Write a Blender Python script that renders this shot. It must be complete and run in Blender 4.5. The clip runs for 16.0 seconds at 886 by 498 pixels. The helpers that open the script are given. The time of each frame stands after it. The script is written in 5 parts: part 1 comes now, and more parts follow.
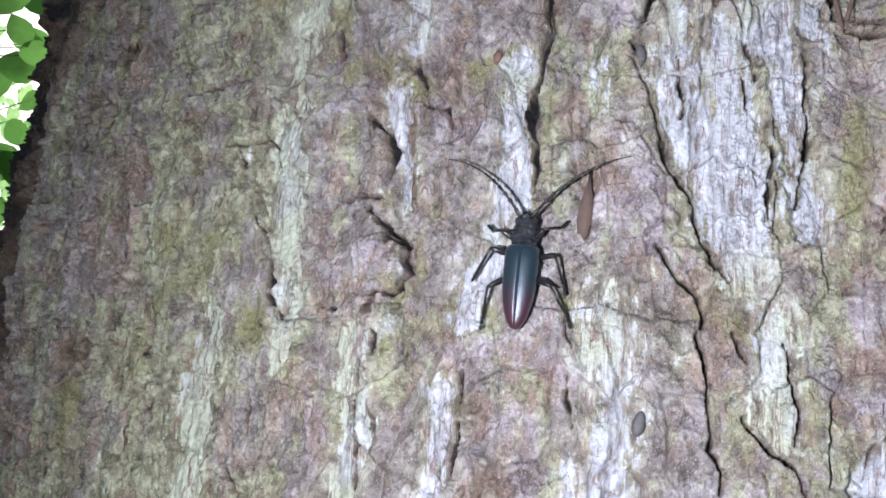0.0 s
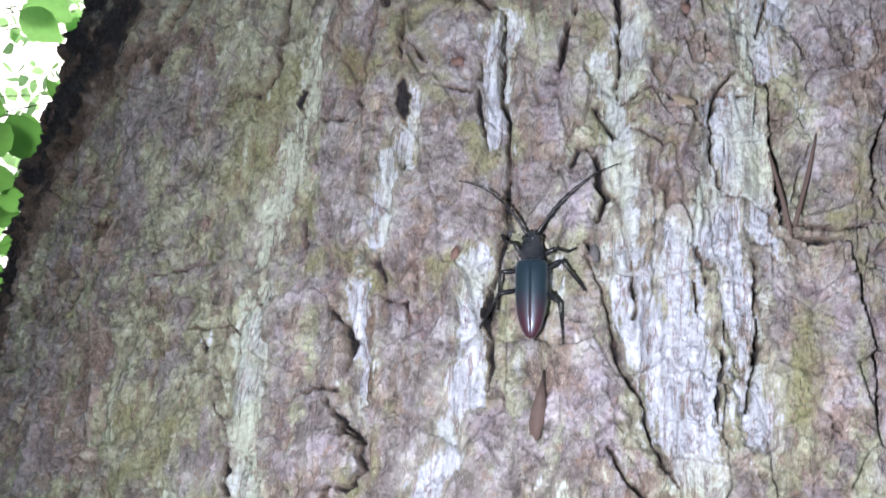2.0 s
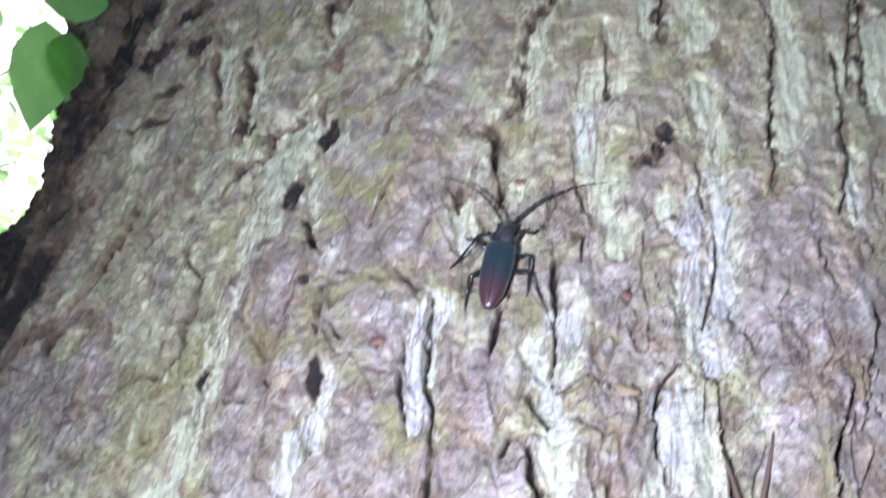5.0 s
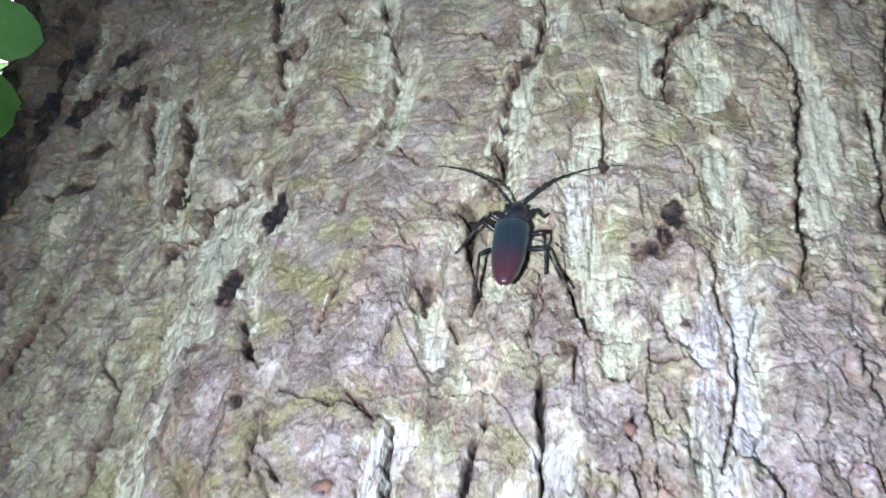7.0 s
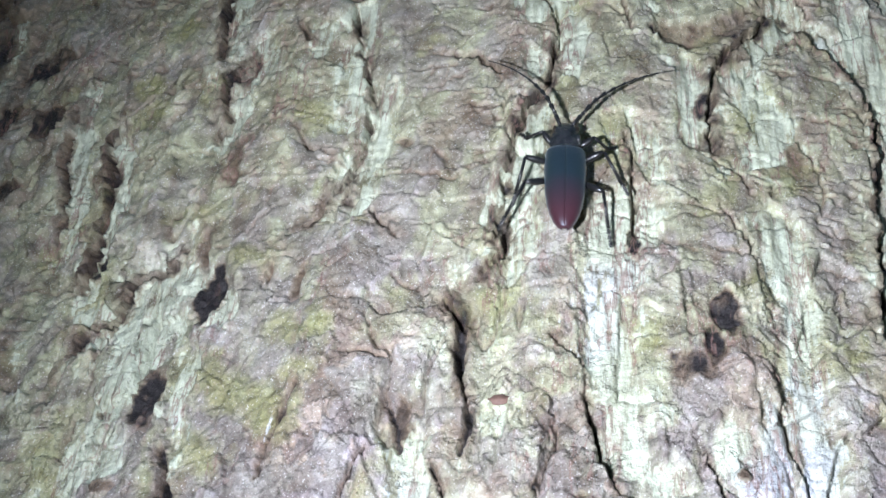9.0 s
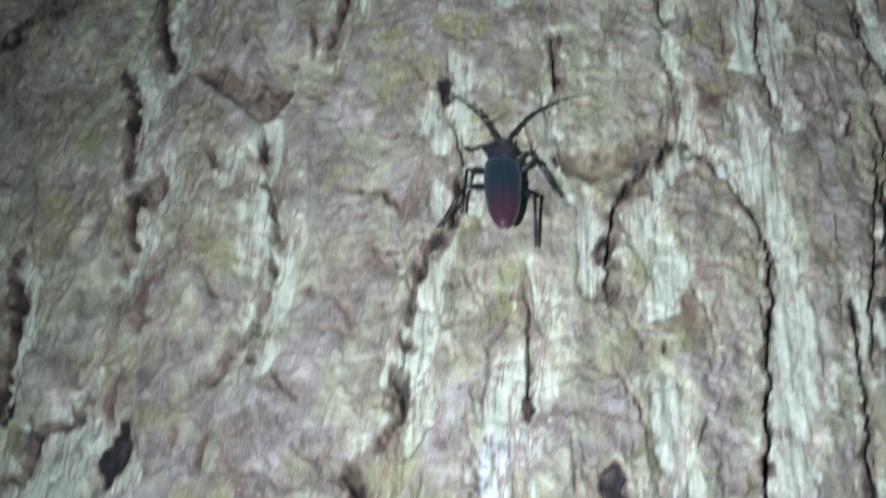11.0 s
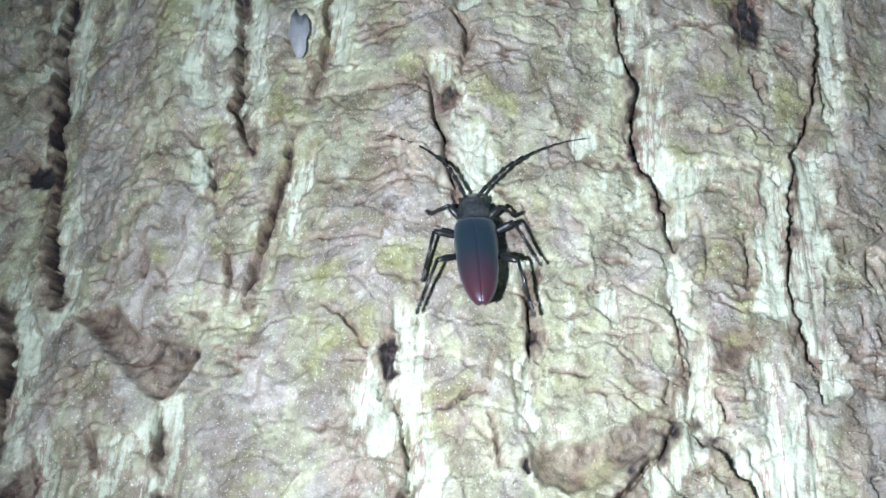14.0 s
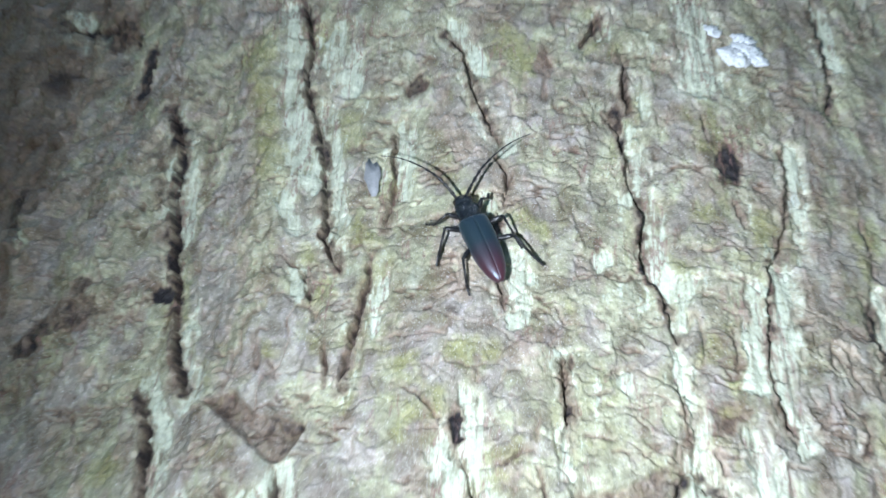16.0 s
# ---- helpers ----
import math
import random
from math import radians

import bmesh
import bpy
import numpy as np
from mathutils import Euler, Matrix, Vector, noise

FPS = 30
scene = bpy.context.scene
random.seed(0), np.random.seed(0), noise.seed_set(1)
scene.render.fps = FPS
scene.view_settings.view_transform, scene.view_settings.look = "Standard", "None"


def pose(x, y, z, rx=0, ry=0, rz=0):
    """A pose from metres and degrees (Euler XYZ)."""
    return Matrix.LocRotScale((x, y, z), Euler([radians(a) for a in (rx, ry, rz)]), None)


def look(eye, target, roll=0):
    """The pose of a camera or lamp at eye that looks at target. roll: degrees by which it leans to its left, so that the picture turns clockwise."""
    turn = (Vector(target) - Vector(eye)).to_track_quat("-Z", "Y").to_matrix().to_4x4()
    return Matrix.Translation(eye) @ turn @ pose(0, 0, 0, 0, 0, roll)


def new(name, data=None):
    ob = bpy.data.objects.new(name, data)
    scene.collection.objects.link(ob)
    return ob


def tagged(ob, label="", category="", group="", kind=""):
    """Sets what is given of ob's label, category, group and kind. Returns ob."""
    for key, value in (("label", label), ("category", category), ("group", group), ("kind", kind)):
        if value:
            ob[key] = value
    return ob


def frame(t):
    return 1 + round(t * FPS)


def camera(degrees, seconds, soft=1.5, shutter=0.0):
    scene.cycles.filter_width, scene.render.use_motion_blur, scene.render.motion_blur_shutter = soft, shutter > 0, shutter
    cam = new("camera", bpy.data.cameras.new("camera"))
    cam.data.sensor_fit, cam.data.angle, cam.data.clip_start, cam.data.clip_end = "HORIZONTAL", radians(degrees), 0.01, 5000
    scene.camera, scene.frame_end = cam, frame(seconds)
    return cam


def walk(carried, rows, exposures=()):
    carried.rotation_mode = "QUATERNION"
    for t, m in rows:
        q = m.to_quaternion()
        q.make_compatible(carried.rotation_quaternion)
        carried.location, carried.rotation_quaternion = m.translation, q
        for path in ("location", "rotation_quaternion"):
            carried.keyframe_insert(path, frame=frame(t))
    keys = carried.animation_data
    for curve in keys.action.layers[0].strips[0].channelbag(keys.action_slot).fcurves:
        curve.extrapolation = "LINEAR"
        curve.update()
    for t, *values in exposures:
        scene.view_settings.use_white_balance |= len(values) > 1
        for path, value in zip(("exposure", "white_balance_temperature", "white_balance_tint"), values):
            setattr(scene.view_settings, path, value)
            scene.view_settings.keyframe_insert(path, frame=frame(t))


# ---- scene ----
PATH = [
    (0, (0.1927, -0.4537, 1.0901), (-0.1617, 0.4481, 1.3372), 3.06),
    (0.5, (0.1979, -0.4546, 1.0986), (-0.1655, 0.4407, 1.3562), 3.12),
    (1, (0.2003, -0.4566, 1.1073), (-0.1671, 0.4323, 1.3810), 3.24),
    (1.5, (0.2117, -0.4562, 1.1146), (-0.1458, 0.4247, 1.4248), 3.71),
    (2, (0.2086, -0.4648, 1.1222), (-0.1301, 0.4128, 1.4615), 3.88),
    (2.5, (0.2010, -0.4685, 1.1259), (-0.1233, 0.3976, 1.5064), 4.42),
    (3, (0.1872, -0.4615, 1.1174), (-0.1234, 0.3927, 1.5344), 4.34),
    (3.5, (0.1885, -0.4514, 1.1161), (-0.1192, 0.3867, 1.5667), 4.73),
    (4, (0.2084, -0.4375, 1.1217), (-0.0956, 0.3708, 1.6259), 4.72),
    (4.5, (0.1950, -0.4134, 1.1104), (-0.0967, 0.3598, 1.6736), 6.16),
    (5, (0.1911, -0.3889, 1.1085), (-0.0651, 0.3447, 1.7380), 5.80),
    (5.2, (0.1997, -0.3890, 1.1103), (-0.0406, 0.3292, 1.7634), 5.62),
    (7.3, (0.1729, -0.3177, 1.2393), (-0.0811, 0.4228, 1.8616), 5.20),
    (7.5, (0.1659, -0.2997, 1.2661), (-0.0900, 0.4440, 1.8836), 5.11),
    (8, (0.1596, -0.2747, 1.2989), (-0.0962, 0.4696, 1.9158), 5.78),
    (8.2, (0.1598, -0.2762, 1.3019), (-0.0948, 0.4701, 1.9170), 5.85),
    (10.3, (0.1719, -0.3089, 1.3450), (-0.0612, 0.4888, 1.9011), 4.60),
    (10.5, (0.1761, -0.3147, 1.3528), (-0.0549, 0.4914, 1.8977), 4.42),
    (11, (0.1877, -0.3395, 1.3866), (-0.0276, 0.4812, 1.9157), 3.49),
    (11.5, (0.2093, -0.3877, 1.4432), (-0.0047, 0.4462, 1.9519), 4.12),
    (12, (0.2173, -0.3962, 1.4522), (0.0288, 0.4585, 1.9358), 3.17),
    (12.5, (0.2185, -0.3813, 1.4543), (0.0387, 0.4836, 1.9230), 2.58),
    (13, (0.2104, -0.3199, 1.5264), (0.0111, 0.5489, 1.9797), 3.06),
    (13.5, (0.2005, -0.3071, 1.5444), (-0.0327, 0.5440, 2.0148), 3.76),
    (14, (0.2010, -0.3066, 1.5444), (-0.0435, 0.5331, 2.0293), 3.85),
    (14.5, (0.1987, -0.3055, 1.5417), (-0.0477, 0.5255, 2.0404), 3.91),
    (15, (0.1925, -0.3019, 1.5354), (-0.0569, 0.5241, 2.0408), 3.67),
    (15.5, (0.1979, -0.3227, 1.5418), (-0.0588, 0.4807, 2.0792), 4.11),
    (16, (0.2028, -0.3894, 1.4703), (-0.0279, 0.3827, 2.0623), 3.49),
]
cam = camera(40.72, 16.0, soft=1.5, shutter=0.5)
walk(cam, [(t, look(eye, target, roll)) for t, eye, target, roll in PATH],
     exposures=[(0.0, 0.22, 6450, 13), (0.5, 0.22, 6450, 14), (1.0, 0.08, 6400, 15), (1.5, 0.21, 6400, 14), (2.0, 0.36, 6400, 13), (2.5, 0.25, 6400, 13), (3.5, 0.25, 6350, 12),
                    (4.0, 0.44, 6200, 13), (4.5, 0.63, 6150, 14), (5.0, 0.73, 6200, 15), (5.2, 0.73, 6200, 15), (7.3, 0.27, 6300, 10), (7.5, 0.2, 6200, 9), (8.0, -0.1, 6150, 8), (8.2, -0.1, 6150, 8),
                    (10.3, -0.36, 6050, 8), (11.5, -0.38, 5920, 7), (12.0, -0.24, 5950, 7), (12.5, 0.08, 5950, 10), (13.0, -0.12, 5950, 5), (15.0, -0.1, 5950, 6), (15.5, 0.01, 5900, 4), (16.0, 0.62, 5900, 4)])

# ---- light: overcast woodland sky and a hand torch held beside the camera ----
world = bpy.data.worlds.new("sky")
scene.world = world
world.use_nodes = True
wn = world.node_tree.nodes
sky = wn.new("ShaderNodeTexSky")
sky.sky_type, sky.sun_disc = "NISHITA", False
sky.sun_elevation, sky.sun_rotation = radians(38), radians(-20)
sky.air_density, sky.dust_density = 1.0, 4.0
wn["Background"].inputs["Strength"].default_value = 0.14
world.node_tree.links.new(sky.outputs[0], wn["Background"].inputs["Color"])
sun = new("sun", bpy.data.lights.new("sun", "SUN"))
sun.data.energy, sun.data.angle, sun.data.color = 2.2, radians(10), (1.0, 0.96, 0.9)
sun.matrix_world = look((-0.27, 0.74, 0.62), (0, 0, 0))
TORCH_POWER, TORCH_COLOR = 9200.0, (0.92, 0.95, 1.08)
TORCH_SIDE, TORCH_UP = -0.085, -0.015
# seconds, and how far right and up of the view's middle the torch points, in metres
TORCH_AIM = ((0.0, 0.17, -0.07), (4.5, 0.17, -0.14), (7.5, 0.23, -0.05), (10.5, 0.25, 0.01), (12.2, 0.26, 0.02), (14.5, 0.25, 0.07), (16.0, 0.25, 0.08))

# ---- trunk measures, in metres; s is the arc round the bark and z the height, in millimetres ----
R0, TAPER, ZREF = 0.4952, 0.0319, 1.2
S0, S1, Z0, Z1 = -530.0, 430.0, 1050.0, 2220.0


def trunk_radius(z):
    flare = 0.35 * np.exp(-np.maximum(z, 0) / 0.28)
    return R0 - TAPER * (z - ZREF) + flare


def on_bark(s, z, out=0.0):
    """A place on the mean bark surface, out metres proud of it, and the frame there: right, up, outward."""
    a, h = s / 1000 / R0, z / 1000
    r = R0 - TAPER * (h - ZREF) + out
    place = Vector((r * math.sin(a), R0 - r * math.cos(a), h))
    outward = Vector((math.sin(a), -math.cos(a), TAPER)).normalized()
    right = Vector((math.cos(a), math.sin(a), 0))
    return place, right, outward.cross(right), outward


# ---- materials ----
def shader(name, rough=0.6, metal=0.0, spec=0.5):
    m = bpy.data.materials.new(name)
    m.use_nodes = True
    b = m.node_tree.nodes["Principled BSDF"]
    b.inputs["Roughness"].default_value, b.inputs["Metallic"].default_value = rough, metal
    b.inputs["Specular IOR Level"].default_value = spec
    return m, m.node_tree.nodes, m.node_tree.links, b


def tex(nodes, links, scale, detail=6.0, rough=0.6, vec=None, stretch=None):
    n = nodes.new("ShaderNodeTexNoise")
    n.inputs["Scale"].default_value, n.inputs["Detail"].default_value, n.inputs["Roughness"].default_value = scale, detail, rough
    if vec is not None:
        if stretch:
            mp = nodes.new("ShaderNodeMapping")
            mp.inputs["Scale"].default_value = stretch
            links.new(vec, mp.inputs[0])
            vec = mp.outputs[0]
        links.new(vec, n.inputs["Vector"])
    return n.outputs["Fac"]


def ramp(nodes, links, fac, stops):
    r = nodes.new("ShaderNodeValToRGB")
    while len(r.color_ramp.elements) < len(stops):
        r.color_ramp.elements.new(0.5)
    for e, (p, col) in zip(r.color_ramp.elements, stops):
        e.position, e.color = p, (*col, 1)
    links.new(fac, r.inputs[0])
    return r.outputs[0]


def mix(nodes, links, fac, a, b, how="MIX"):
    m = nodes.new("ShaderNodeMix")
    m.data_type, m.blend_type = "RGBA", how
    for sock, v in ((m.inputs[0], fac), (m.inputs[6], a), (m.inputs[7], b)):
        if isinstance(v, (int, float)):
            sock.default_value = v
        elif isinstance(v, tuple):
            sock.default_value = (*v, 1)
        else:
            links.new(v, sock)
    return m.outputs[2]


def math_node(nodes, links, op, a, b=0.0, clamp=False):
    m = nodes.new("ShaderNodeMath")
    m.operation, m.use_clamp = op, clamp
    for sock, v in ((m.inputs[0], a), (m.inputs[1], b)):
        if isinstance(v, (int, float)):
            sock.default_value = v
        else:
            links.new(v, sock)
    return m.outputs[0]


def bump(nodes, links, b, height, strength, distance):
    n = nodes.new("ShaderNodeBump")
    n.inputs["Strength"].default_value, n.inputs["Distance"].default_value = strength, distance
    links.new(height, n.inputs["Height"])
    links.new(n.outputs[0], b.inputs["Normal"])


def bark_material():
    m, n, l, b = shader("oak_bark", 0.72, spec=0.5)
    at = n.new("ShaderNodeAttribute")
    at.attribute_name = "growth"
    sep = n.new("ShaderNodeSeparateColor")
    l.new(at.outputs["Color"], sep.inputs[0])
    hue_at = n.new("ShaderNodeAttribute")
    hue_at.attribute_name = "tint"
    chip = n.new("ShaderNodeSeparateColor")
    l.new(hue_at.outputs["Color"], chip.inputs[0])
    pos = n.new("ShaderNodeNewGeometry").outputs["Position"]
    sxyz = n.new("ShaderNodeSeparateXYZ")
    l.new(pos, sxyz.inputs[0])
    # crumbly and lilac low on the bole, smoother and greener with height
    upper = math_node(n, l, "MULTIPLY", math_node(n, l, "SUBTRACT", sxyz.outputs[2], 1.40), 5.0, True)
    lower = math_node(n, l, "SUBTRACT", 1.0, upper)
    # the side towards the shrubs is greener, the other side lilac
    open_side = math_node(n, l, "ADD", math_node(n, l, "MULTIPLY", sxyz.outputs[0], 7.0), 0.72, True)
    nz = n.new("ShaderNodeTexNoise")
    nz.inputs["Scale"].default_value, nz.inputs["Detail"].default_value = 110, 4
    l.new(pos, nz.inputs["Vector"])
    wob = n.new("ShaderNodeVectorMath")
    wob.operation = "MULTIPLY_ADD"
    l.new(nz.outputs["Color"], wob.inputs[0])
    wob.inputs[1].default_value = (0.0045, 0.0045, 0.0045)
    l.new(pos, wob.inputs[2])

    def scales(size, feature):
        v = n.new("ShaderNodeTexVoronoi")
        v.feature = feature
        v.inputs["Scale"].default_value = size
        mp = n.new("ShaderNodeMapping")
        mp.inputs["Scale"].default_value = (1, 1, 0.8)
        l.new(wob.outputs[0], mp.inputs[0])
        l.new(mp.outputs[0], v.inputs["Vector"])
        return v

    def one(v):
        s = n.new("ShaderNodeSeparateColor")
        l.new(v.outputs["Color"], s.inputs[0])
        return s.outputs[0]

    big, little = one(scales(120, "F1")), one(scales(310, "F1"))
    rims = scales(120, "DISTANCE_TO_EDGE").outputs["Distance"]
    coarse = tex(n, l, 26, 5, 0.6, pos)
    mid = tex(n, l, 115, 5, 0.58, pos, (1, 1, 0.8))
    fine = tex(n, l, 480, 5, 0.65, pos)
    streak = tex(n, l, 300, 5, 0.7, pos, (1, 1, 0.12))
    glint_noise = tex(n, l, 1500, 3, 0.6, pos)
    tone = math_node(n, l, "ADD", math_node(n, l, "MULTIPLY", mid, 0.66), math_node(n, l, "ADD", math_node(n, l, "MULTIPLY", math_node(n, l, "ADD", math_node(n, l, "MULTIPLY", chip.outputs[0], 0.6), math_node(n, l, "MULTIPLY", chip.outputs[1], 0.4)), 0.20), math_node(n, l, "MULTIPLY", little, 0.14)))
    base = ramp(n, l, tone, [(0.31, (0.055, 0.043, 0.040)), (0.42, (0.180, 0.152, 0.148)), (0.54, (0.27, 0.236, 0.234)), (0.70, (0.42, 0.385, 0.385))])
    # patches of tan cork, of lilac crust and of olive algae
    tan = tex(n, l, 44, 6, 0.58, pos, (1, 1, 0.7))
    base = mix(n, l, ramp(n, l, tan, [(0.515, (0, 0, 0)), (0.555, (0.8, 0.8, 0.8))]), base, ramp(n, l, tone, [(0.32, (0.075, 0.045, 0.032)), (0.5, (0.26, 0.185, 0.145)), (0.68, (0.44, 0.35, 0.29))]))
    lil = tex(n, l, 36, 6, 0.56, wob.outputs[0])
    base = mix(n, l, math_node(n, l, "MULTIPLY", ramp(n, l, lil, [(0.50, (0, 0, 0)), (0.545, (0.75, 0.75, 0.75))]), math_node(n, l, "MULTIPLY", open_side, math_node(n, l, "ADD", math_node(n, l, "MULTIPLY", lower, 0.9), 0.1))), base, ramp(n, l, tone, [(0.32, (0.13, 0.11, 0.125)), (0.5, (0.34, 0.30, 0.335)), (0.68, (0.55, 0.52, 0.56))]))
    algae = math_node(n, l, "MULTIPLY", at.outputs["Alpha"], math_node(n, l, "ADD", math_node(n, l, "MULTIPLY", math_node(n, l, "ADD", coarse, mid), 1.9), -1.0), True)
    green = tex(n, l, 56, 6, 0.6, pos, (1, 1, 0.55))
    algae = ramp(n, l, math_node(n, l, "ADD", math_node(n, l, "MULTIPLY", algae, 0.25), green), [(0.60, (0, 0, 0)), (0.68, (0.9, 0.9, 0.9))])
    base = mix(n, l, math_node(n, l, "MULTIPLY", algae, 0.9), base, ramp(n, l, tone, [(0.34, (0.10, 0.098, 0.055)), (0.5, (0.285, 0.290, 0.178)), (0.66, (0.46, 0.475, 0.32))]))
    # each little scale leans to pink, grey or green
    hue = ramp(n, l, chip.outputs[0], [(0.0, (1.14, 0.95, 0.93)), (0.35, (1.0, 1.0, 1.0)), (0.65, (0.94, 1.03, 0.86)), (1.0, (1.06, 1.0, 1.10))])
    base = mix(n, l, 0.55, base, hue, "MULTIPLY")
    speck = ramp(n, l, fine, [(0.36, (0.30, 0.28, 0.27)), (0.45, (0.95, 0.95, 0.95)), (0.55, (1.05, 1.05, 1.05)), (0.66, (1.7, 1.66, 1.64))])
    rust = tex(n, l, 190, 3, 0.6, wob.outputs[0])
    base = mix(n, l, math_node(n, l, "MULTIPLY", ramp(n, l, rust, [(0.60, (0, 0, 0)), (0.67, (0.65, 0.65, 0.65))]), lower), base, (0.25, 0.155, 0.11))
    base = mix(n, l, math_node(n, l, "ADD", math_node(n, l, "MULTIPLY", lower, 0.28), 0.36), base, speck, "MULTIPLY")
    # dirt in the joints between the little scales, here and there
    joint = math_node(n, l, "MULTIPLY", ramp(n, l, rims, [(0.0, (1, 1, 1)), (0.055, (0, 0, 0))]), ramp(n, l, tex(n, l, 58, 3, 0.5, pos), [(0.54, (0, 0, 0)), (0.66, (0.45, 0.45, 0.45))]))
    base = mix(n, l, joint, base, (0.045, 0.034, 0.03))
    base = mix(n, l, math_node(n, l, "ADD", math_node(n, l, "MULTIPLY", upper, 0.34), 0.16), base, mix(n, l, upper, mix(n, l, open_side, (0.225, 0.21, 0.165), (0.235, 0.205, 0.195)), (0.245, 0.228, 0.162)))
    # tan and cream mottling the size of a thumbnail
    mottle = tex(n, l, 70, 6, 0.62, wob.outputs[0], (1, 1, 0.75))
    base = mix(n, l, math_node(n, l, "ADD", math_node(n, l, "MULTIPLY", upper, 0.3), 0.5), base, ramp(n, l, mottle, [(0.37, (0.50, 0.43, 0.34)), (0.47, (0.92, 0.90, 0.86)), (0.54, (1.05, 1.05, 1.03)), (0.64, (1.42, 1.42, 1.36))]), "MULTIPLY")
    # hair-thin checks: across the plates high up, any way lower down
    def checks(size, stretch, thin, where, lo):
        line = math_node(n, l, "ABSOLUTE", math_node(n, l, "SUBTRACT", tex(n, l, size, 5, 0.6, wob.outputs[0], stretch), 0.5))
        return math_node(n, l, "MULTIPLY", ramp(n, l, line, [(0.0, (1, 1, 1)), (thin, (0, 0, 0))]), ramp(n, l, tex(n, l, where, 4, 0.6, pos), [(lo, (0, 0, 0)), (lo + 0.07, (1, 1, 1))]))
    check = math_node(n, l, "MAXIMUM", checks(46, (1, 1, 3.2), 0.012, 55, 0.53), math_node(n, l, "MULTIPLY", checks(52, (1, 1, 0.6), 0.010, 48, 0.55), math_node(n, l, "ADD", math_node(n, l, "MULTIPLY", lower, 0.6), 0.3)))
    base = mix(n, l, math_node(n, l, "MULTIPLY", check, 0.27), base, (0.035, 0.026, 0.022))
    # inner bark in fissures and scars; near-black end paints shade in the slots
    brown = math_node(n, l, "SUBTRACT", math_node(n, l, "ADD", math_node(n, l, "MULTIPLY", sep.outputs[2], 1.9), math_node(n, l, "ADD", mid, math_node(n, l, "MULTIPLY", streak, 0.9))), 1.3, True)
    bark_and_shade = ramp(n, l, sep.outputs[2], [(0.30, (0.215, 0.145, 0.100)), (0.62, (0.115, 0.078, 0.052)), (0.80, (0.014, 0.011, 0.012))])
    base = mix(n, l, brown, base, mix(n, l, 0.8, bark_and_shade, speck, "MULTIPLY"))
    # moss
    mo = math_node(n, l, "ADD", math_node(n, l, "MULTIPLY", sep.outputs[1], 1.5), math_node(n, l, "MULTIPLY", math_node(n, l, "SUBTRACT", math_node(n, l, "ADD", mid, coarse), 1.0), 2.4))
    mo = math_node(n, l, "SUBTRACT", mo, 0.42, True)
    base = mix(n, l, math_node(n, l, "MULTIPLY", mo, 0.75), base, mix(n, l, 0.5, mix(n, l, coarse, (0.14, 0.125, 0.036), (0.29, 0.295, 0.12)), speck, "MULTIPLY"))
    # pale lichen crust, broken up along the grain
    ragged = math_node(n, l, "SUBTRACT", math_node(n, l, "ADD", math_node(n, l, "MULTIPLY", streak, 1.6), math_node(n, l, "ADD", math_node(n, l, "MULTIPLY", mid, 0.9), math_node(n, l, "MULTIPLY", big, 0.12))), 1.31)
    fringe = math_node(n, l, "MULTIPLY", sep.outputs[0], math_node(n, l, "ADD", math_node(n, l, "MULTIPLY", ragged, 2.4), 0.75), True)
    base = mix(n, l, fringe, base, ramp(n, l, tone, [(0.32, (0.19, 0.185, 0.115)), (0.5, (0.43, 0.435, 0.30)), (0.66, (0.64, 0.655, 0.50))]))
    li = math_node(n, l, "SUBTRACT", math_node(n, l, "ADD", math_node(n, l, "MULTIPLY", sep.outputs[0], 1.7), math_node(n, l, "MULTIPLY", ragged, 2.4)), 0.74, True)
    li = ramp(n, l, math_node(n, l, "ADD", li, math_node(n, l, "MULTIPLY", math_node(n, l, "SUBTRACT", green, 0.5), 1.6)), [(0.24, (0, 0, 0)), (0.48, (1, 1, 1))])
    white = ramp(n, l, math_node(n, l, "ADD", math_node(n, l, "MULTIPLY", streak, 0.6), math_node(n, l, "MULTIPLY", tone, 0.4)), [(0.36, (0.22, 0.22, 0.24)), (0.5, (0.46, 0.475, 0.52)), (0.64, (0.70, 0.725, 0.80))])
    cream = ramp(n, l, streak, [(0.32, (0.26, 0.265, 0.185)), (0.5, (0.47, 0.50, 0.385)), (0.66, (0.57, 0.62, 0.50))])
    crust = mix(n, l, 0.3, mix(n, l, ramp(n, l, math_node(n, l, "SUBTRACT", tex(n, l, 17, 3, 0.5, pos), math_node(n, l, "ADD", math_node(n, l, "MULTIPLY", upper, 0.3), math_node(n, l, "MULTIPLY", math_node(n, l, "SUBTRACT", 1.0, open_side), 0.2))), [(0.36, (0, 0, 0)), (0.50, (1, 1, 1))]), cream, white), speck, "MULTIPLY")
    base = mix(n, l, math_node(n, l, "MULTIPLY", li, math_node(n, l, "SUBTRACT", 0.92, math_node(n, l, "MULTIPLY", upper, 0.3))), base, crust)
    vein = math_node(n, l, "ABSOLUTE", math_node(n, l, "SUBTRACT", tex(n, l, 95, 4, 0.6, pos, (1, 1, 0.14)), 0.5))
    vein = math_node(n, l, "MULTIPLY", ramp(n, l, vein, [(0.0, (0.85, 0.85, 0.85)), (0.022, (0, 0, 0))]), ramp(n, l, math_node(n, l, "ADD", coarse, math_node(n, l, "MULTIPLY", chip.outputs[2], 0.12)), [(0.50, (0, 0, 0)), (0.62, (1, 1, 1))]))
    base = mix(n, l, vein, base, (0.20, 0.115, 0.095))
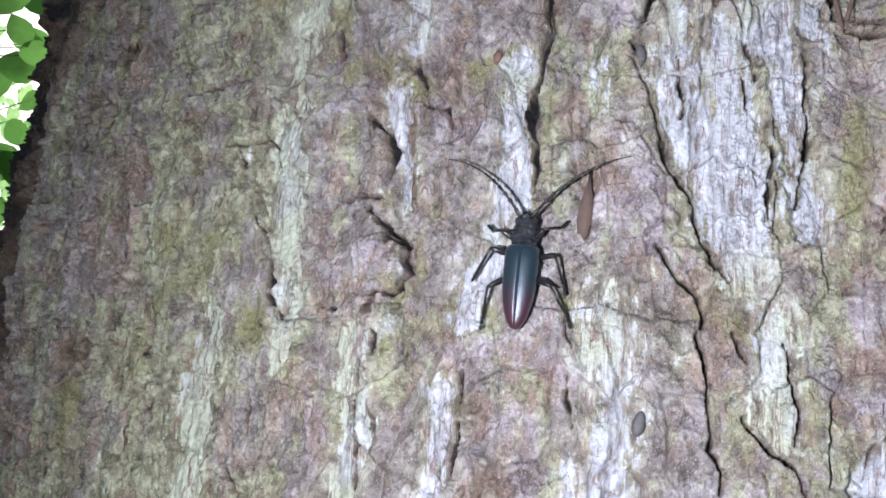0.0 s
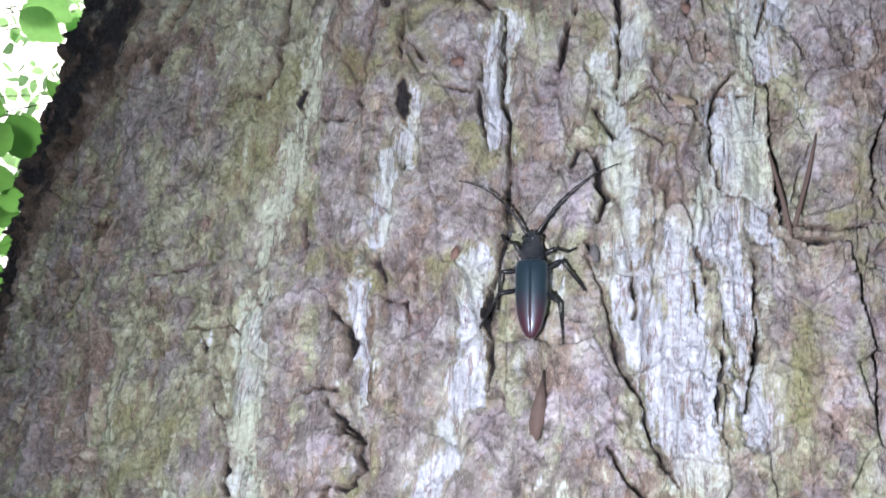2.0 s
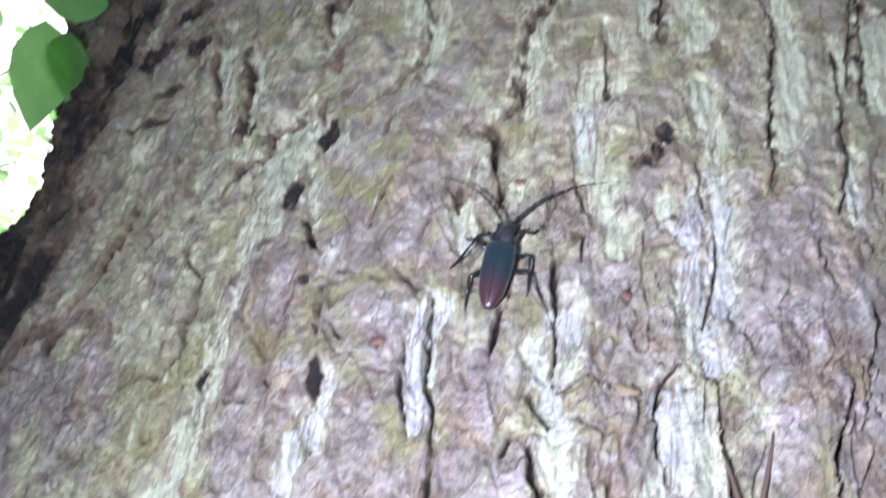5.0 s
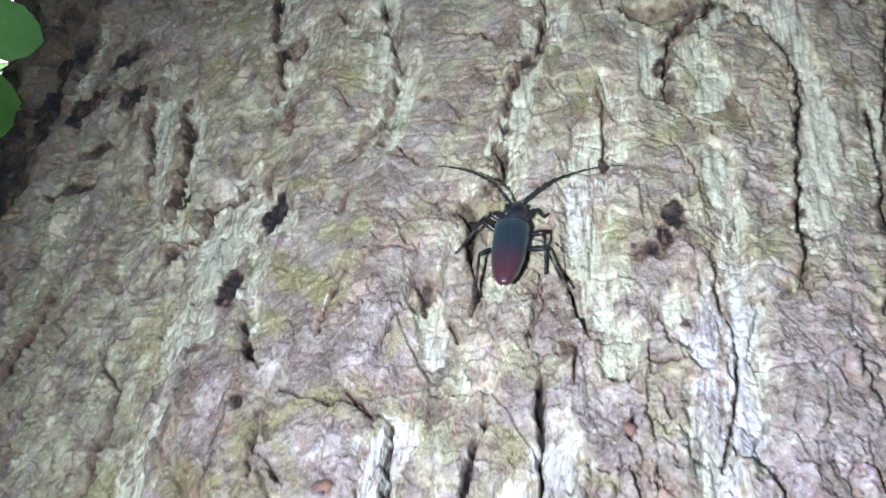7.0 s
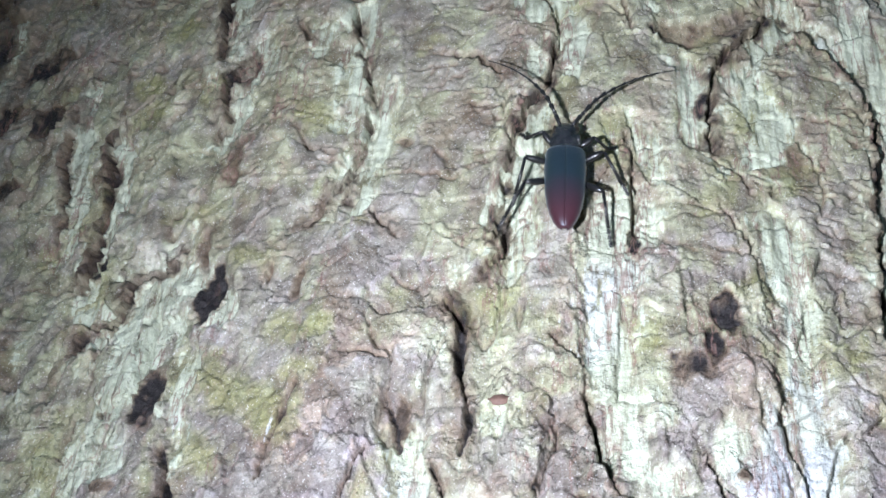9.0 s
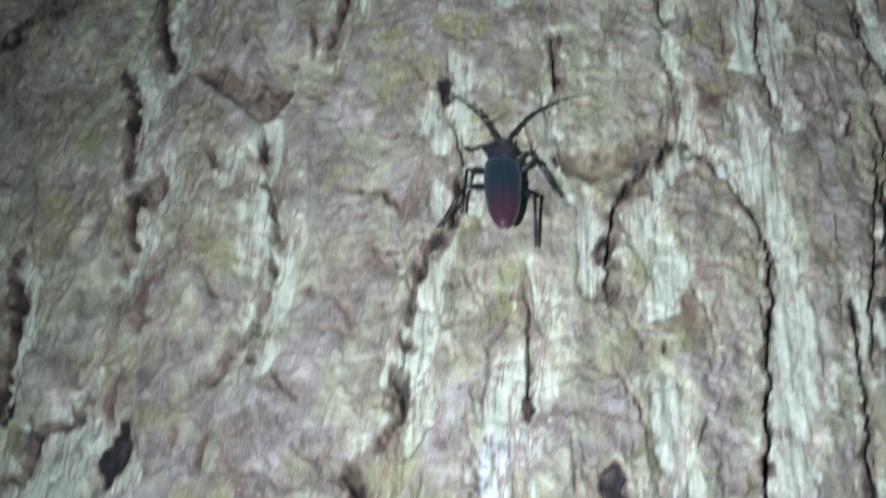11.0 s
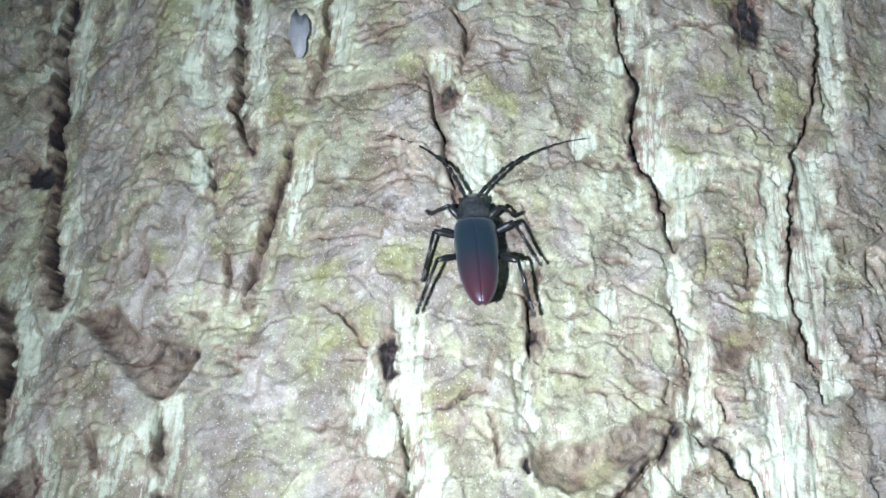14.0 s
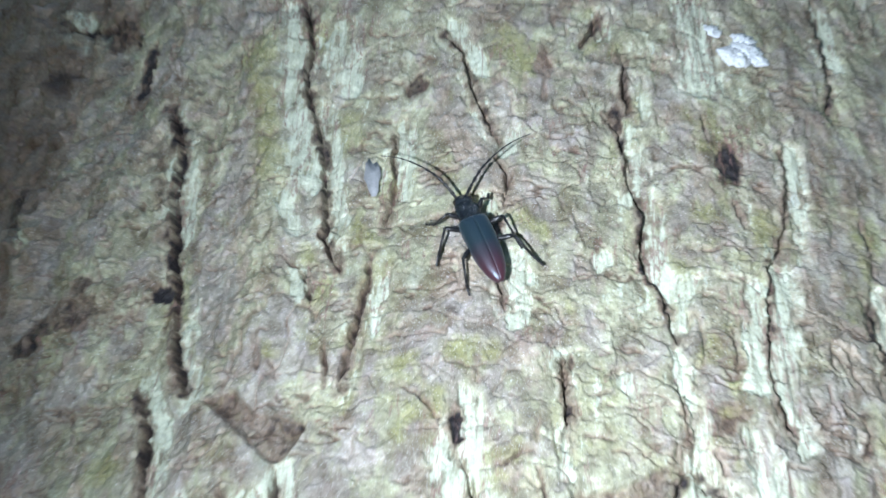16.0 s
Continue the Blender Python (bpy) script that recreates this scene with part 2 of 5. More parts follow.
    # wet glints painted as fine pale specks all over
    base = mix(n, l, math_node(n, l, "MULTIPLY", ramp(n, l, glint_noise, [(0.61, (0, 0, 0)), (0.69, (0.7, 0.7, 0.7))]), math_node(n, l, "SUBTRACT", 1.0, brown)), base, (0.74, 0.73, 0.71))
    l.new(base, b.inputs["Base Color"])
    l.new(ramp(n, l, glint_noise, [(0.4, (0.85, 0.85, 0.85)), (0.66, (0.34, 0.34, 0.34))]), b.inputs["Roughness"])
    hgt = math_node(n, l, "ADD", math_node(n, l, "MULTIPLY", mid, 0.35), math_node(n, l, "MULTIPLY", fine, math_node(n, l, "ADD", math_node(n, l, "MULTIPLY", lower, 0.3), 0.45)))
    hgt = math_node(n, l, "ADD", hgt, math_node(n, l, "ADD", math_node(n, l, "MULTIPLY", big, 0.24), math_node(n, l, "MULTIPLY", little, 0.22)))
    hgt = math_node(n, l, "SUBTRACT", hgt, math_node(n, l, "ADD", math_node(n, l, "MULTIPLY", check, 0.35), math_node(n, l, "MULTIPLY", joint, 0.22)))
    bump(n, l, b, math_node(n, l, "MULTIPLY", hgt, math_node(n, l, "ADD", math_node(n, l, "MULTIPLY", lower, 1.0), 0.45)), 1.0, 0.0024)
    return m


BARK = bark_material()


def plain_bark_material():
    m, n, l, b = shader("plain_bark", 0.85)
    pos = n.new("ShaderNodeNewGeometry").outputs["Position"]
    a = tex(n, l, 20, 6, 0.65, pos, (1, 1, 0.3))
    l.new(ramp(n, l, a, [(0.3, (0.07, 0.05, 0.04)), (0.55, (0.23, 0.19, 0.16)), (0.75, (0.36, 0.34, 0.28))]), b.inputs["Base Color"])
    bump(n, l, b, a, 1.0, 0.02)
    return m


PLAIN_BARK = plain_bark_material()


def shell_material(name, front, back, rough):
    """Beetle shell: dark at the shoulders, chestnut towards the tip, along the local length."""
    m, n, l, b = shader(name, rough, spec=0.45)
    tc = n.new("ShaderNodeTexCoord").outputs["Object"]
    sx = n.new("ShaderNodeSeparateXYZ")
    l.new(tc, sx.inputs[0])
    along = math_node(n, l, "MULTIPLY_ADD", sx.outputs[1], -40.0)
    n[along.node.name].inputs[2].default_value = 0.05
    grain = tex(n, l, 900, 4, 0.6, tc)
    wave = tex(n, l, 160, 3, 0.5, tc)
    f = math_node(n, l, "ADD", along, math_node(n, l, "MULTIPLY", wave, 0.15))
    l.new(ramp(n, l, f, [(0.1, front), (0.32, front), (0.9, back)]), b.inputs["Base Color"])
    b.inputs["Specular Tint"].default_value = (0.70, 0.88, 1.0, 1)
    b.inputs["IOR"].default_value = 1.7
    b.inputs["Sheen Weight"].default_value, b.inputs["Sheen Roughness"].default_value = 0.08, 0.5
    b.inputs["Sheen Tint"].default_value = (0.65, 0.82, 0.95, 1)
    bump(n, l, b, grain, 0.25, 0.0004)
    return m


def gloss_material(name, col, rough, strength=0.4, scale=700, deep=0.0006):
    m, n, l, b = shader(name, rough)
    tc = n.new("ShaderNodeTexCoord").outputs["Object"]
    g = tex(n, l, scale, 4, 0.6, tc)
    l.new(mix(n, l, g, tuple(c * 0.6 for c in col), tuple(c * 1.4 for c in col)), b.inputs["Base Color"])
    bump(n, l, b, g, strength, deep)
    return m


ELYTRA = shell_material("elytra_shell", (0.009, 0.017, 0.023), (0.044, 0.012, 0.018), 0.38)
MATT = gloss_material("matt_chitin", (0.006, 0.006, 0.007), 0.75)
CHITIN = gloss_material("black_chitin", (0.010, 0.010, 0.011), 0.3)
KNOBBED = gloss_material("wrinkled_chitin", (0.007, 0.010, 0.014), 0.18, 1.0, 420, 0.003)
KNOBBED.node_tree.nodes["Principled BSDF"].inputs["Specular IOR Level"].default_value = 1.0
EYE = gloss_material("eye_gloss", (0.02, 0.015, 0.01), 0.12, 0.2, 2500)


def leaf_material(name, dark, light):
    m, n, l, b = shader(name, 0.45)
    oi = n.new("ShaderNodeObjectInfo")
    tc = n.new("ShaderNodeTexCoord").outputs["Object"]
    g = tex(n, l, 40, 4, 0.6, tc)
    colr = mix(n, l, oi.outputs["Random"], dark, light)
    colr = mix(n, l, 0.5, colr, ramp(n, l, g, [(0.3, (0.6, 0.65, 0.5)), (0.7, (1.2, 1.2, 1.1))]), "MULTIPLY")
    l.new(colr, b.inputs["Base Color"])
    tr = n.new("ShaderNodeBsdfTranslucent")
    l.new(mix(n, l, 1.0, colr, (2.5, 2.8, 2.2), "MULTIPLY"), tr.inputs[0])
    ms = n.new("ShaderNodeMixShader")
    ms.inputs[0].default_value = 0.72
    l.new(b.outputs[0], ms.inputs[1])
    l.new(tr.outputs[0], ms.inputs[2])
    l.new(ms.outputs[0], n["Material Output"].inputs[0])
    return m


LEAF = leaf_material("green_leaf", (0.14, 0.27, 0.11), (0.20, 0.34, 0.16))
# the same leaf with shade put into its colour, for low and overhead foliage
SHADED_LEAF = leaf_material("shaded_leaf", (0.045, 0.105, 0.032), (0.075, 0.16, 0.052))
TWIG = gloss_material("twig_bark", (0.05, 0.04, 0.03), 0.8, 0.8, 120)


def ground_material():
    m, n, l, b = shader("woodland_floor", 0.9)
    pos = n.new("ShaderNodeNewGeometry").outputs["Position"]
    a, c = tex(n, l, 3, 8, 0.7, pos), tex(n, l, 45, 6, 0.7, pos)
    l.new(mix(n, l, a, ramp(n, l, c, [(0.3, (0.03, 0.022, 0.015)), (0.7, (0.12, 0.085, 0.05))]), (0.05, 0.08, 0.02)), b.inputs["Base Color"])
    bump(n, l, b, c, 1.0, 0.03)
    return m


GROUND = ground_material()


# ---- helpers for meshes ----
def mesh_of(name, bm, material, smooth=True):
    me = bpy.data.meshes.new(name)
    bm.normal_update()
    bm.to_mesh(me)
    bm.free()
    me.materials.append(material)
    if smooth:
        me.shade_smooth()
    return me


def part(name, bm, material, parent, label=""):
    ob = new(name, mesh_of(name, bm, material))
    ob.parent = parent
    return tagged(ob, label)


def array_mesh(name, verts, faces, material, normals=None):
    me = bpy.data.meshes.new(name)
    me.vertices.add(len(verts))
    me.vertices.foreach_set("co", np.ascontiguousarray(verts, np.float32).ravel())
    me.loops.add(faces.size)
    me.loops.foreach_set("vertex_index", np.ascontiguousarray(faces, np.int32).ravel())
    me.polygons.add(len(faces))
    me.polygons.foreach_set("loop_start", np.arange(0, faces.size, faces.shape[1], dtype=np.int32))
    me.polygons.foreach_set("use_smooth", np.ones(len(faces), bool))
    me.materials.append(material)
    me.update(calc_edges=True)
    if normals is not None:
        me.normals_split_custom_set_from_vertices(normals)
    return me


def lattice(u, v, seed):
    """Smooth value noise on a unit lattice, 0 to 1."""
    iu, iv = np.floor(u).astype(np.int64), np.floor(v).astype(np.int64)
    fu, fv = u - iu, v - iv
    fu, fv = fu * fu * (3 - 2 * fu), fv * fv * (3 - 2 * fv)

    def h(a, b):
        n = (a * 374761393 + b * 668265263 + seed * 974711) & 0x7FFFFFFF
        n = ((n ^ (n >> 13)) * 1274126177) & 0x7FFFFFFF
        return ((n ^ (n >> 16)) & 0xFFFF) / 65535.0

    top = h(iu, iv) * (1 - fu) + h(iu + 1, iv) * fu
    low = h(iu, iv + 1) * (1 - fu) + h(iu + 1, iv + 1) * fu
    return top * (1 - fv) + low * fv


def fbm(u, v, seed, octaves=4, gain=0.5):
    out, amp, tot = 0.0, 1.0, 0.0
    for k in range(octaves):
        out = out + amp * lattice(u * 2**k + 17.3 * k, v * 2**k + 9.1 * k, seed + 31 * k)
        tot, amp = tot + amp, amp * gain
    return out / tot - 0.5


def cells(u, v, seed):
    """Jittered cells: nearest and second nearest distance, and the nearest cell's number."""
    iu, iv = np.floor(u).astype(np.int64), np.floor(v).astype(np.int64)
    f1, f2, who = np.full(u.shape, 9.0), np.full(u.shape, 9.0), np.zeros(u.shape, np.int64)
    for a in (-1, 0, 1):
        for c in (-1, 0, 1):
            n = ((iu + a) * 73856093 ^ (iv + c) * 19349663 ^ seed * 83492791) & 0x7FFFFFFF
            n = ((n ^ (n >> 13)) * 1274126177) & 0x7FFFFFFF
            n = n ^ (n >> 15)
            du = iu + a + 0.15 + 0.7 * ((n & 1023) / 1023) - u
            dv = iv + c + 0.15 + 0.7 * (((n >> 10) & 1023) / 1023) - v
            d = np.hypot(du, dv)
            near = d < f1
            f2 = np.where(near, f1, np.minimum(f2, d))
            f1, who = np.where(near, d, f1), np.where(near, n, who)
    return f1, f2, who


def step01(x, a, b):
    t = np.clip((x - a) / (b - a), 0, 1)
    return t * t * (3 - 2 * t)


# ---- the bark that the camera passes: relief and growths over s and z ----
AX_S = np.concatenate([np.arange(S0, -140, 1.3), np.arange(-140, 265, 0.75), np.arange(265, S1 + 0.1, 1.05)])
AX_Z = np.concatenate([np.arange(Z0, 1140, 1.1), np.arange(1140, 1850, 0.75), np.arange(1850, Z1 + 0.1, 1.2)])
GS, GZ = np.meshgrid(AX_S, AX_Z)
JS = GS + 9 * fbm(GS / 40, GZ / 55, 5) + 3.0 * fbm(GS / 9, GZ / 12, 6)
JZ = GZ + 14 * fbm(GS / 50, GZ / 60, 7) + 3.0 * fbm(GS / 10, GZ / 11, 8)
NIP_S, NIP_Z = 3.2 * fbm(GS / 7, GZ / 9, 11), 3.2 * fbm(GS / 7, GZ / 9, 12)
NIBBLE = fbm(GS / 4, GZ / 5, 13)
JAG = 1.9 * fbm(GS / 4.4, GZ / 5.2, 14, 3, 0.7)
PATCH = fbm(GS / 11, GZ / 17, 17, 4, 0.6)
RELIEF = np.zeros(GS.shape)
GROOVE, DIP, LIP = np.zeros(GS.shape), np.zeros(GS.shape), np.zeros(GS.shape)
LICHEN, MOSS, BROWN = np.zeros(GS.shape), np.zeros(GS.shape), np.zeros(GS.shape)


def window(pts, margin):
    p = np.array(pts)
    a, c = np.searchsorted(AX_S, p[:, 0].min() - margin), np.searchsorted(AX_S, p[:, 0].max() + margin)
    e, f = np.searchsorted(AX_Z, p[:, 1].min() - margin), np.searchsorted(AX_Z, p[:, 1].max() + margin)
    return slice(e, f), slice(a, c)


def line_distance(w, pts, jitter):
    x, y = GS[w] + jitter * NIP_S[w], GZ[w] + jitter * NIP_Z[w]
    best = np.full(x.shape, 1e6)
    for (a, c), (e, f) in zip(pts[:-1], pts[1:]):
        dx, dy = e - a, f - c
        t = np.clip(((x - a) * dx + (y - c) * dy) / (dx * dx + dy * dy + 1e-6), 0, 1)
        best = np.minimum(best, np.hypot(x - a - t * dx, y - c - t * dy))
    return best


def pairs(flat):
    return list(zip(flat[::2], flat[1::2]))


def left_of(w, pts):
    """1 to the left of an upright line, 0 to its right, fading where the line runs level."""
    x, y = GS[w] + 1.25 * NIP_S[w] + JAG[w], GZ[w] + 1.25 * NIP_Z[w]
    best, side = np.full(x.shape, 1e6), np.zeros(x.shape)
    for (a, c), (e, f) in zip(pts[:-1], pts[1:]):
        dx, dy = e - a, f - c
        t = np.clip(((x - a) * dx + (y - c) * dy) / (dx * dx + dy * dy + 1e-6), 0, 1)
        d = np.hypot(x - a - t * dx, y - c - t * dy)
        near = d < best
        best = np.where(near, d, best)
        side = np.where(near, step01(a + t * dx - x, -0.5, 0.5) * abs(dy) / math.hypot(dx, dy), side)
    return side


def crack(width, *flat):
    """A fissure along a line: a narrow slot, the plate on its left standing proud, brown inner bark on its walls, shade
    painted in its core.
    """
    pts = pairs(flat)
    w = window(pts, 34)
    lower = 1 - step01(GZ[w], 1400, 1560)
    d = np.abs(line_distance(w, pts, 1.25) + JAG[w])
    tips = np.minimum(np.hypot(GS[w] - pts[0][0], GZ[w] - pts[0][1]), np.hypot(GS[w] - pts[-1][0], GZ[w] - pts[-1][1]))
    fade = 0.5 + 0.5 * step01(tips + 14 * NIP_S[w] / 3.2, 0, 14) * step01(fbm(GS[w] / 16, GZ[w] / 20, 15, 3), -0.22, 0.02)
    half = np.maximum(0.6, width * (0.31 + 0.31 * lower)) * (1 + 2.4 * NIBBLE[w]) * fade
    slot = fade * (1 - step01(d, 0.6 * half, half + 0.6))
    GROOVE[w] = np.maximum(GROOVE[w], slot * (lower * min(12.0, 3.5 + 4.5 * width) + (1 - lower) * min(6.5, 2.2 + 2.0 * width)))
    DIP[w] = np.maximum(DIP[w], (0.4 + 0.35 * min(width, 2.5)) * fade * np.exp(-((d / 5.0) ** 1.4)) + (1 - lower) * 1.8 * max(0.0, min(width, 2.5) - 0.9) * np.exp(-((d / 13.0) ** 1.6)))
    side = left_of(w, pts)
    LIP[w] = np.maximum(LIP[w], 2.0 * min(width, 2.4) * side * np.exp(-d / 8.0) * step01(tips, 0, 14))
    high = step01(GZ[w], 1380, 1560) * min(1.0, 0.5 + 0.3 * width)
    BROWN[w] = np.maximum(BROWN[w], (0.20 + 0.44 * high * min(1.0, width / 1.7)) * np.exp(-((d / ((1.5 + 0.8 * width) * (1 + 0.8 * high) * (1 + 2.2 * PATCH[w]))) ** 4)) * (1 + NIBBLE[w]))
    MOSS[w] = np.maximum(MOSS[w], 0.85 * np.maximum(high, 0.75) * np.exp(-(((d - 5.0) / 5.0) ** 2)) * step01(fbm(GS[w] / 26, GZ[w] / 34, 16, 3), -0.04, 0.12))
    if width > 1.1:
        off = d - 5.0 - 5.0 * NIBBLE[w]
        LICHEN[w] = np.maximum(LICHEN[w], 0.4 * high * np.exp(-((off / 2.6) ** 2)))
        LICHEN[w] = np.maximum(LICHEN[w], 0.85 * high * (1 - side) * np.exp(-(((d - 6.5) / (4.0 + 1.2 * width)) ** 4)) * step01(fbm(GS[w] / 24, GZ[w] / 46, 18, 3), -0.12, 0.03))
    # core of the slot: its deep shade put into the colour
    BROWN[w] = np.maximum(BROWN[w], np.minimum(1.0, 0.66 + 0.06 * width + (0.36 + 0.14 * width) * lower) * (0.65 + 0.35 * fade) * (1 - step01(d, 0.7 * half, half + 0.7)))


def lichen(width, *flat):
    pts = pairs(flat)
    w = window(pts, 1.6 * width + 16)
    d = line_distance(w, pts, 2.2) / (0.62 * width + 2.0)
    LICHEN[w] = np.maximum(LICHEN[w], np.exp(-((d * (1 + 0.9 * NIBBLE[w])) ** 2) * 0.9))


def moss(width, *flat):
    pts = pairs(flat)
    w = window(pts, width + 14)
    d = line_distance(w, pts, 2.2) / (0.7 * width + 2.5)
    MOSS[w] = np.maximum(MOSS[w], np.exp(-((d * (1 + 0.9 * NIBBLE[w])) ** 2)))


def knot(s, z, rs, rz, dark):
    """A hollow or scar of bare brown wood."""
    w = window([(s, z)], 2.2 * max(rs, rz) + 4)
    d = np.hypot((GS[w] + 1.7 * NIP_S[w] + JAG[w] - s) / rs, (GZ[w] + 1.7 * NIP_Z[w] + JAG[w] - z) / rz)
    k = 1 - step01(d + 0.9 * NIBBLE[w], 0.7, 1.25)
    GROOVE[w] = np.maximum(GROOVE[w], k * (0.8 + 1.6 * dark * dark) * (1 + 1.2 * NIBBLE[w]))
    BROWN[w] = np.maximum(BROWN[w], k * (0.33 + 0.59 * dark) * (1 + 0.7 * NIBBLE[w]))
    LICHEN[w] *= 1 - k


def hollow(depth, brown, *flat):
    """A sunken field where a plate has come away, its floor brown, deepened in colour for shade."""
    pts = pairs(flat)
    w = window(pts, 14)
    x, y = GS[w] + 1.2 * NIP_S[w], GZ[w] + 1.2 * NIP_Z[w]
    inside = np.zeros(x.shape, bool)
    for (a, c), (e, f) in zip(pts, pts[1:] + pts[:1]):
        cross = (c > y) != (f > y)
        inside ^= cross & (x < (e - a) * (y - c) / (f - c + 1e-9) + a)
    rim = line_distance(w, pts + pts[:1], 1.2)
    k = step01(np.where(inside, rim, -rim) + 2.0 * NIBBLE[w], -1.4, 1.4)
    floor_of = step01(np.where(inside, rim, -rim) + 3.0 * NIBBLE[w], -1.0, 9.0)
    GROOVE[w] = np.maximum(GROOVE[w], depth * (0.32 * k + 0.36 * floor_of))
    BROWN[w] = np.maximum(BROWN[w], (brown + 0.06) * k * (0.95 + 0.9 * NIBBLE[w] + 0.5 * PATCH[w]))
    MOSS[w] = np.maximum(MOSS[w], 0.7 * k * step01(fbm(GS[w] / 15, GZ[w] / 12, 19, 3), -0.02, 0.14))
    LICHEN[w] *= 1 - 0.8 * k


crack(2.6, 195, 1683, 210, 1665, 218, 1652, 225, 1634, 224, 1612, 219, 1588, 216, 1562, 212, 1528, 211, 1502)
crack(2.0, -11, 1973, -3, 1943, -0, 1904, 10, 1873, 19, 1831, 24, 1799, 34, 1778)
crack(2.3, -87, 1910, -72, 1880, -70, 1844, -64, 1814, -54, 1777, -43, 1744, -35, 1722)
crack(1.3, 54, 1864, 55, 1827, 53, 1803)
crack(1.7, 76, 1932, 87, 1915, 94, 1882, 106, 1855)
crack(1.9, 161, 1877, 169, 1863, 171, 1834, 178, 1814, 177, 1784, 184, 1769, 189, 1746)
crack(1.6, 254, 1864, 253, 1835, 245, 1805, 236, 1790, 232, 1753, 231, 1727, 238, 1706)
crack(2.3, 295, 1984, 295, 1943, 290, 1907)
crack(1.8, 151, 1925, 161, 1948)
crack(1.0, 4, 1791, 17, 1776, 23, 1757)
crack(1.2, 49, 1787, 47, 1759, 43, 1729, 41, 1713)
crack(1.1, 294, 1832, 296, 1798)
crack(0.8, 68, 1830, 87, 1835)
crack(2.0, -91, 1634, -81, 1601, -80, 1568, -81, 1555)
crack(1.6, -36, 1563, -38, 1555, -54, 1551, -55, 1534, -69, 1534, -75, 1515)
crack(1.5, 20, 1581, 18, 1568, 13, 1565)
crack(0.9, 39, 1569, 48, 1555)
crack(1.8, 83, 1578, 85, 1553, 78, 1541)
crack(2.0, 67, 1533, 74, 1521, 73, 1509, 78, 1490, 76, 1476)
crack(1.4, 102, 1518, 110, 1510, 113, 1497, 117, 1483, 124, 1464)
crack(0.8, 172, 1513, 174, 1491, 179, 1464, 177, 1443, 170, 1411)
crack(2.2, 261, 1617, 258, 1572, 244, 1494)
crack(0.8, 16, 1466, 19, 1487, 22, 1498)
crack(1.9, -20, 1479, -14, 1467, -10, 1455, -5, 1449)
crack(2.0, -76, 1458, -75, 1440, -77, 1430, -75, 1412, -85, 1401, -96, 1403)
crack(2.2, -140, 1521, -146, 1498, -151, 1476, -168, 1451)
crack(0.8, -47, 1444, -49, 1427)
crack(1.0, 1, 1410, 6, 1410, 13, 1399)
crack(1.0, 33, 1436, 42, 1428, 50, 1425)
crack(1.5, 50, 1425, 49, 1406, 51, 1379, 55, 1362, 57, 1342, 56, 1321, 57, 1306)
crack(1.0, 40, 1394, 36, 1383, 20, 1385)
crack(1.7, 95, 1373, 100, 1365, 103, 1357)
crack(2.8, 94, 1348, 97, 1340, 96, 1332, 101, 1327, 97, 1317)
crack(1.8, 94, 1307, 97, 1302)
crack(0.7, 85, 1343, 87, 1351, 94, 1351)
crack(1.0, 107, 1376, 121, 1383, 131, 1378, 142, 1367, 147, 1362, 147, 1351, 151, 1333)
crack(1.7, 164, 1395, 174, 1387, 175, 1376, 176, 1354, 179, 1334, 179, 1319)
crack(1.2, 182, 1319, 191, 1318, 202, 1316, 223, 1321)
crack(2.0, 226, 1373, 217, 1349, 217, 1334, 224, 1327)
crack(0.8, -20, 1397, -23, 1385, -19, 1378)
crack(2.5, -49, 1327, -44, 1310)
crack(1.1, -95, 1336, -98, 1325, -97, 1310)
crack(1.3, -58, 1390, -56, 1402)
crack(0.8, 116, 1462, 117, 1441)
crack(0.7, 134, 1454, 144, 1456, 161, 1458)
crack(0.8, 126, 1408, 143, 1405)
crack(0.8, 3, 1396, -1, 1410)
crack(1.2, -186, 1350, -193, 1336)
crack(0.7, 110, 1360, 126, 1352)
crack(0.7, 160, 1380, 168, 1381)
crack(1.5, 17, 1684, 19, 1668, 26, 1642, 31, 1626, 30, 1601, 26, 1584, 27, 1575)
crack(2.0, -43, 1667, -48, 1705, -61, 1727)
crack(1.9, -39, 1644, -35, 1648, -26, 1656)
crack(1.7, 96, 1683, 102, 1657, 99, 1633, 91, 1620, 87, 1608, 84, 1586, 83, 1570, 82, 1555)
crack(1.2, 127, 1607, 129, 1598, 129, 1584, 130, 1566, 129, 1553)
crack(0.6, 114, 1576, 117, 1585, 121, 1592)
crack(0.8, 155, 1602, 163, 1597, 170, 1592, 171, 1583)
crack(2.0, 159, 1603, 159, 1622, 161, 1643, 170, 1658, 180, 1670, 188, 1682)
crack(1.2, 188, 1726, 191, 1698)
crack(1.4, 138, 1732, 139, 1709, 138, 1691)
crack(2.5, 291, 1782, 290, 1760, 300, 1750)
crack(1.5, 274, 1722, 272, 1702)
crack(2.1, 285, 1694, 271, 1629, 267, 1593)
crack(0.7, 65, 1716, 75, 1711, 86, 1700)
crack(0.9, 53, 1649, 71, 1646, 80, 1635)
crack(0.8, 181, 1589, 179, 1582)
crack(1.0, 4, 1549, 4, 1541)
crack(1.0, 101, 1729, 100, 1719)
crack(1.5, 98, 1810, 103, 1791, 107, 1773, 113, 1756)
crack(0.9, 74, 1806, 87, 1807, 99, 1802)
crack(1.2, 224, 1827, 228, 1814)
crack(1.3, 293, 1764, 291, 1748, 297, 1740, 298, 1726, 305, 1718)
crack(1.0, 203, 1695, 207, 1681)
crack(0.6, 56, 1740, 64, 1742, 85, 1742)
